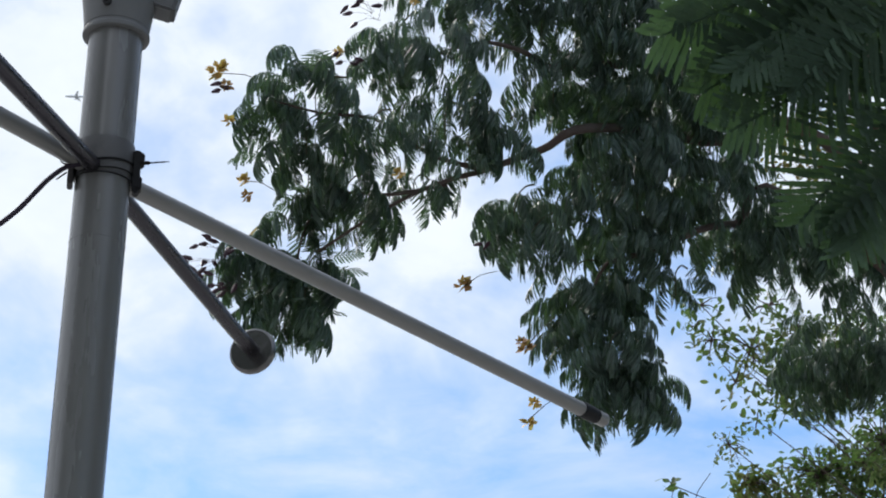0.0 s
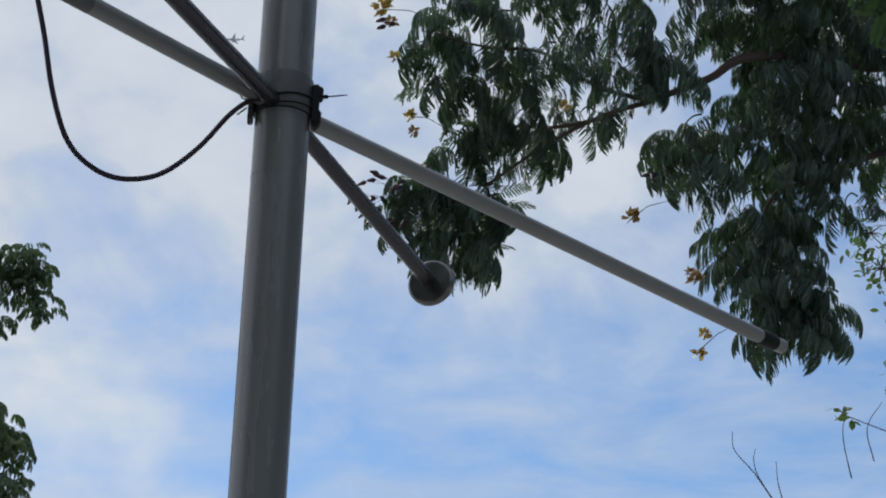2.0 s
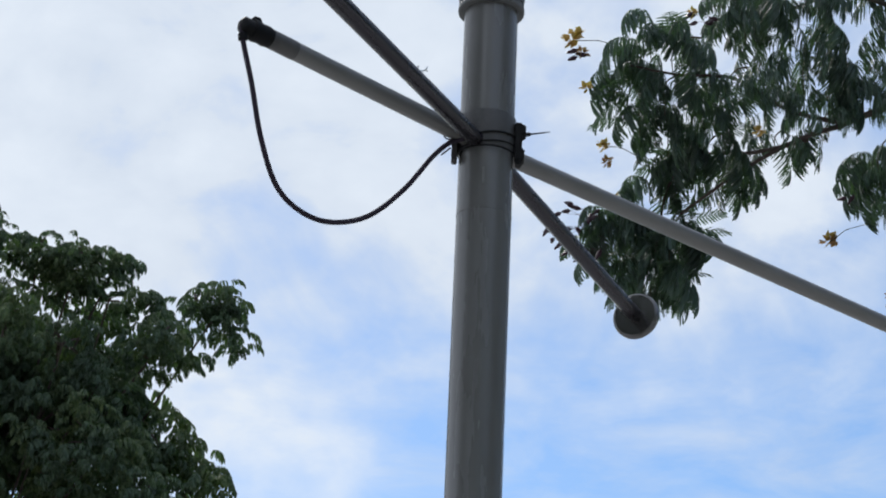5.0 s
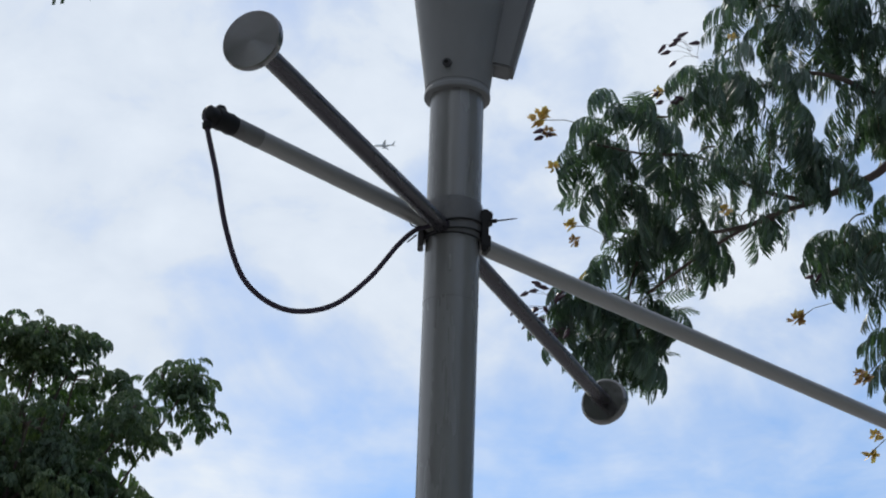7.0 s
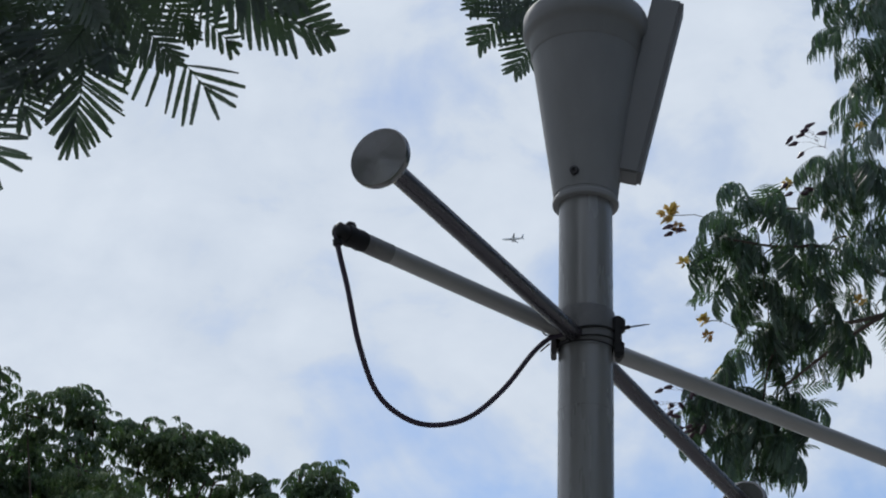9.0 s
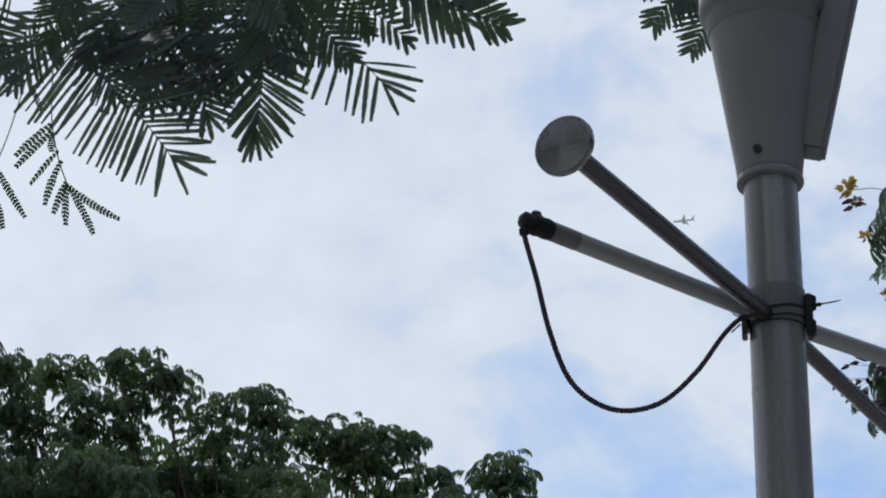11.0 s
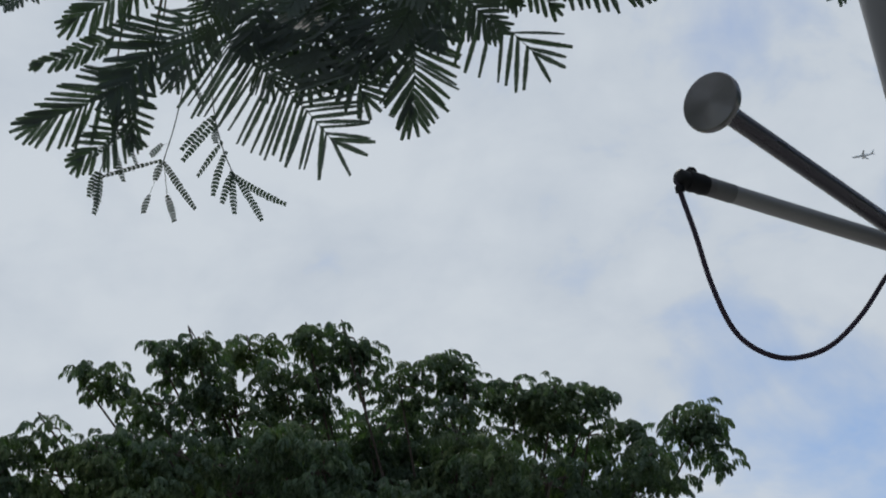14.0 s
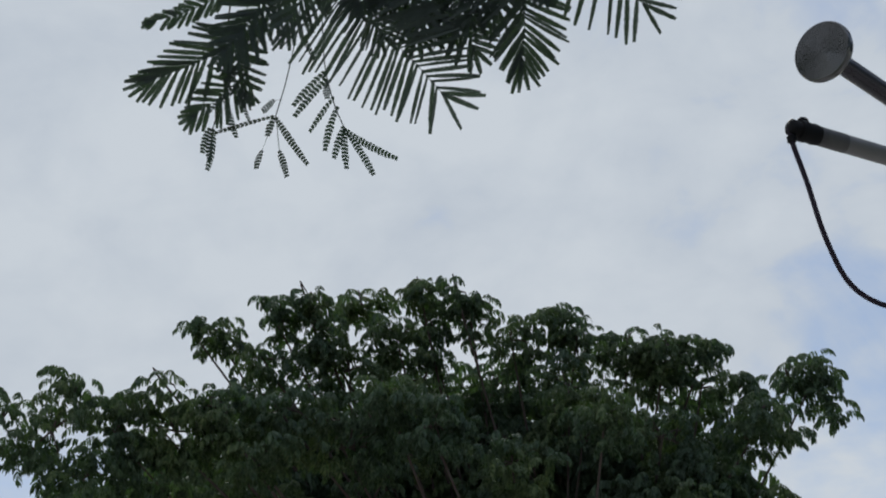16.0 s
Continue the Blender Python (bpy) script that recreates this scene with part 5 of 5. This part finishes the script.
bt_gold.build("yellowed_foliage", LEAF_GOLD, bt_crown, "yellow-brown leaves")
bt_twigs.build("branchwork", BARK, bt_crown)


# ---------------------------------------------------------------- airliner high in the haze
def build_airliner(x, y, z, heading):
    plane = empty("airplane", (x, y, z))
    tagged(plane, "small pale airliner far off in the cloudy sky", "airplane")
    white = material("airliner_paint", (0.82, 0.84, 0.87), 0.4, 0.0, 0.05, 0.3)
    turn = Matrix.Rotation(radians(heading), 4, "Z")
    prof = [(0, -17), (0.8, -14), (1.6, -9), (1.95, -4), (1.95, 9), (1.7, 13), (1.0, 16), (0, 17.3)]
    bm = lathe(prof, 20)
    bm.transform(turn @ Matrix.Rotation(radians(90), 4, "Y"))
    part("fuselage", bm, white, plane)

    def blade(name, pts, thick):
        bm = bmesh.new()
        lo = [bm.verts.new(Vector(p) - Vector(thick) / 2) for p in pts]
        hi = [bm.verts.new(Vector(p) + Vector(thick) / 2) for p in pts]
        bm.faces.new(lo)
        bm.faces.new(hi[::-1])
        for i in range(len(pts)):
            j = (i + 1) % len(pts)
            bm.faces.new((lo[i], lo[j], hi[j], hi[i]))
        bm.transform(turn)
        part(name, bm, white, plane, smooth=False)

    for s in (-1, 1):
        blade("wing", [(3, s * 1.5, -0.6), (-2.5, s * 1.5, -0.6), (-5.5, s * 16, 0.9), (-3.9, s * 16, 0.9)], (0, 0, 0.5))
        blade("tailplane", [(-12.5, s * 0.6, 0.6), (-15.5, s * 0.6, 0.6), (-16.8, s * 5.8, 1.1), (-15.4, s * 5.8, 1.1)], (0, 0, 0.3))
        bm = lathe([(0, -2), (0.9, -1.8), (1.05, 0), (0.95, 2), (0, 2)], 14)
        bm.transform(turn @ Matrix.Translation((1.0, s * 5.2, -1.5)) @ Matrix.Rotation(radians(90), 4, "Y"))
        part("engine", bm, white, plane)
    blade("tail_fin", [(-11.5, 0, 1.5), (-15.8, 0, 1.5), (-17.2, 0, 7.0), (-15.4, 0, 7.0)], (0, 0.35, 0))


build_airliner(-100.60, 3182.96, 1672.10, 172)
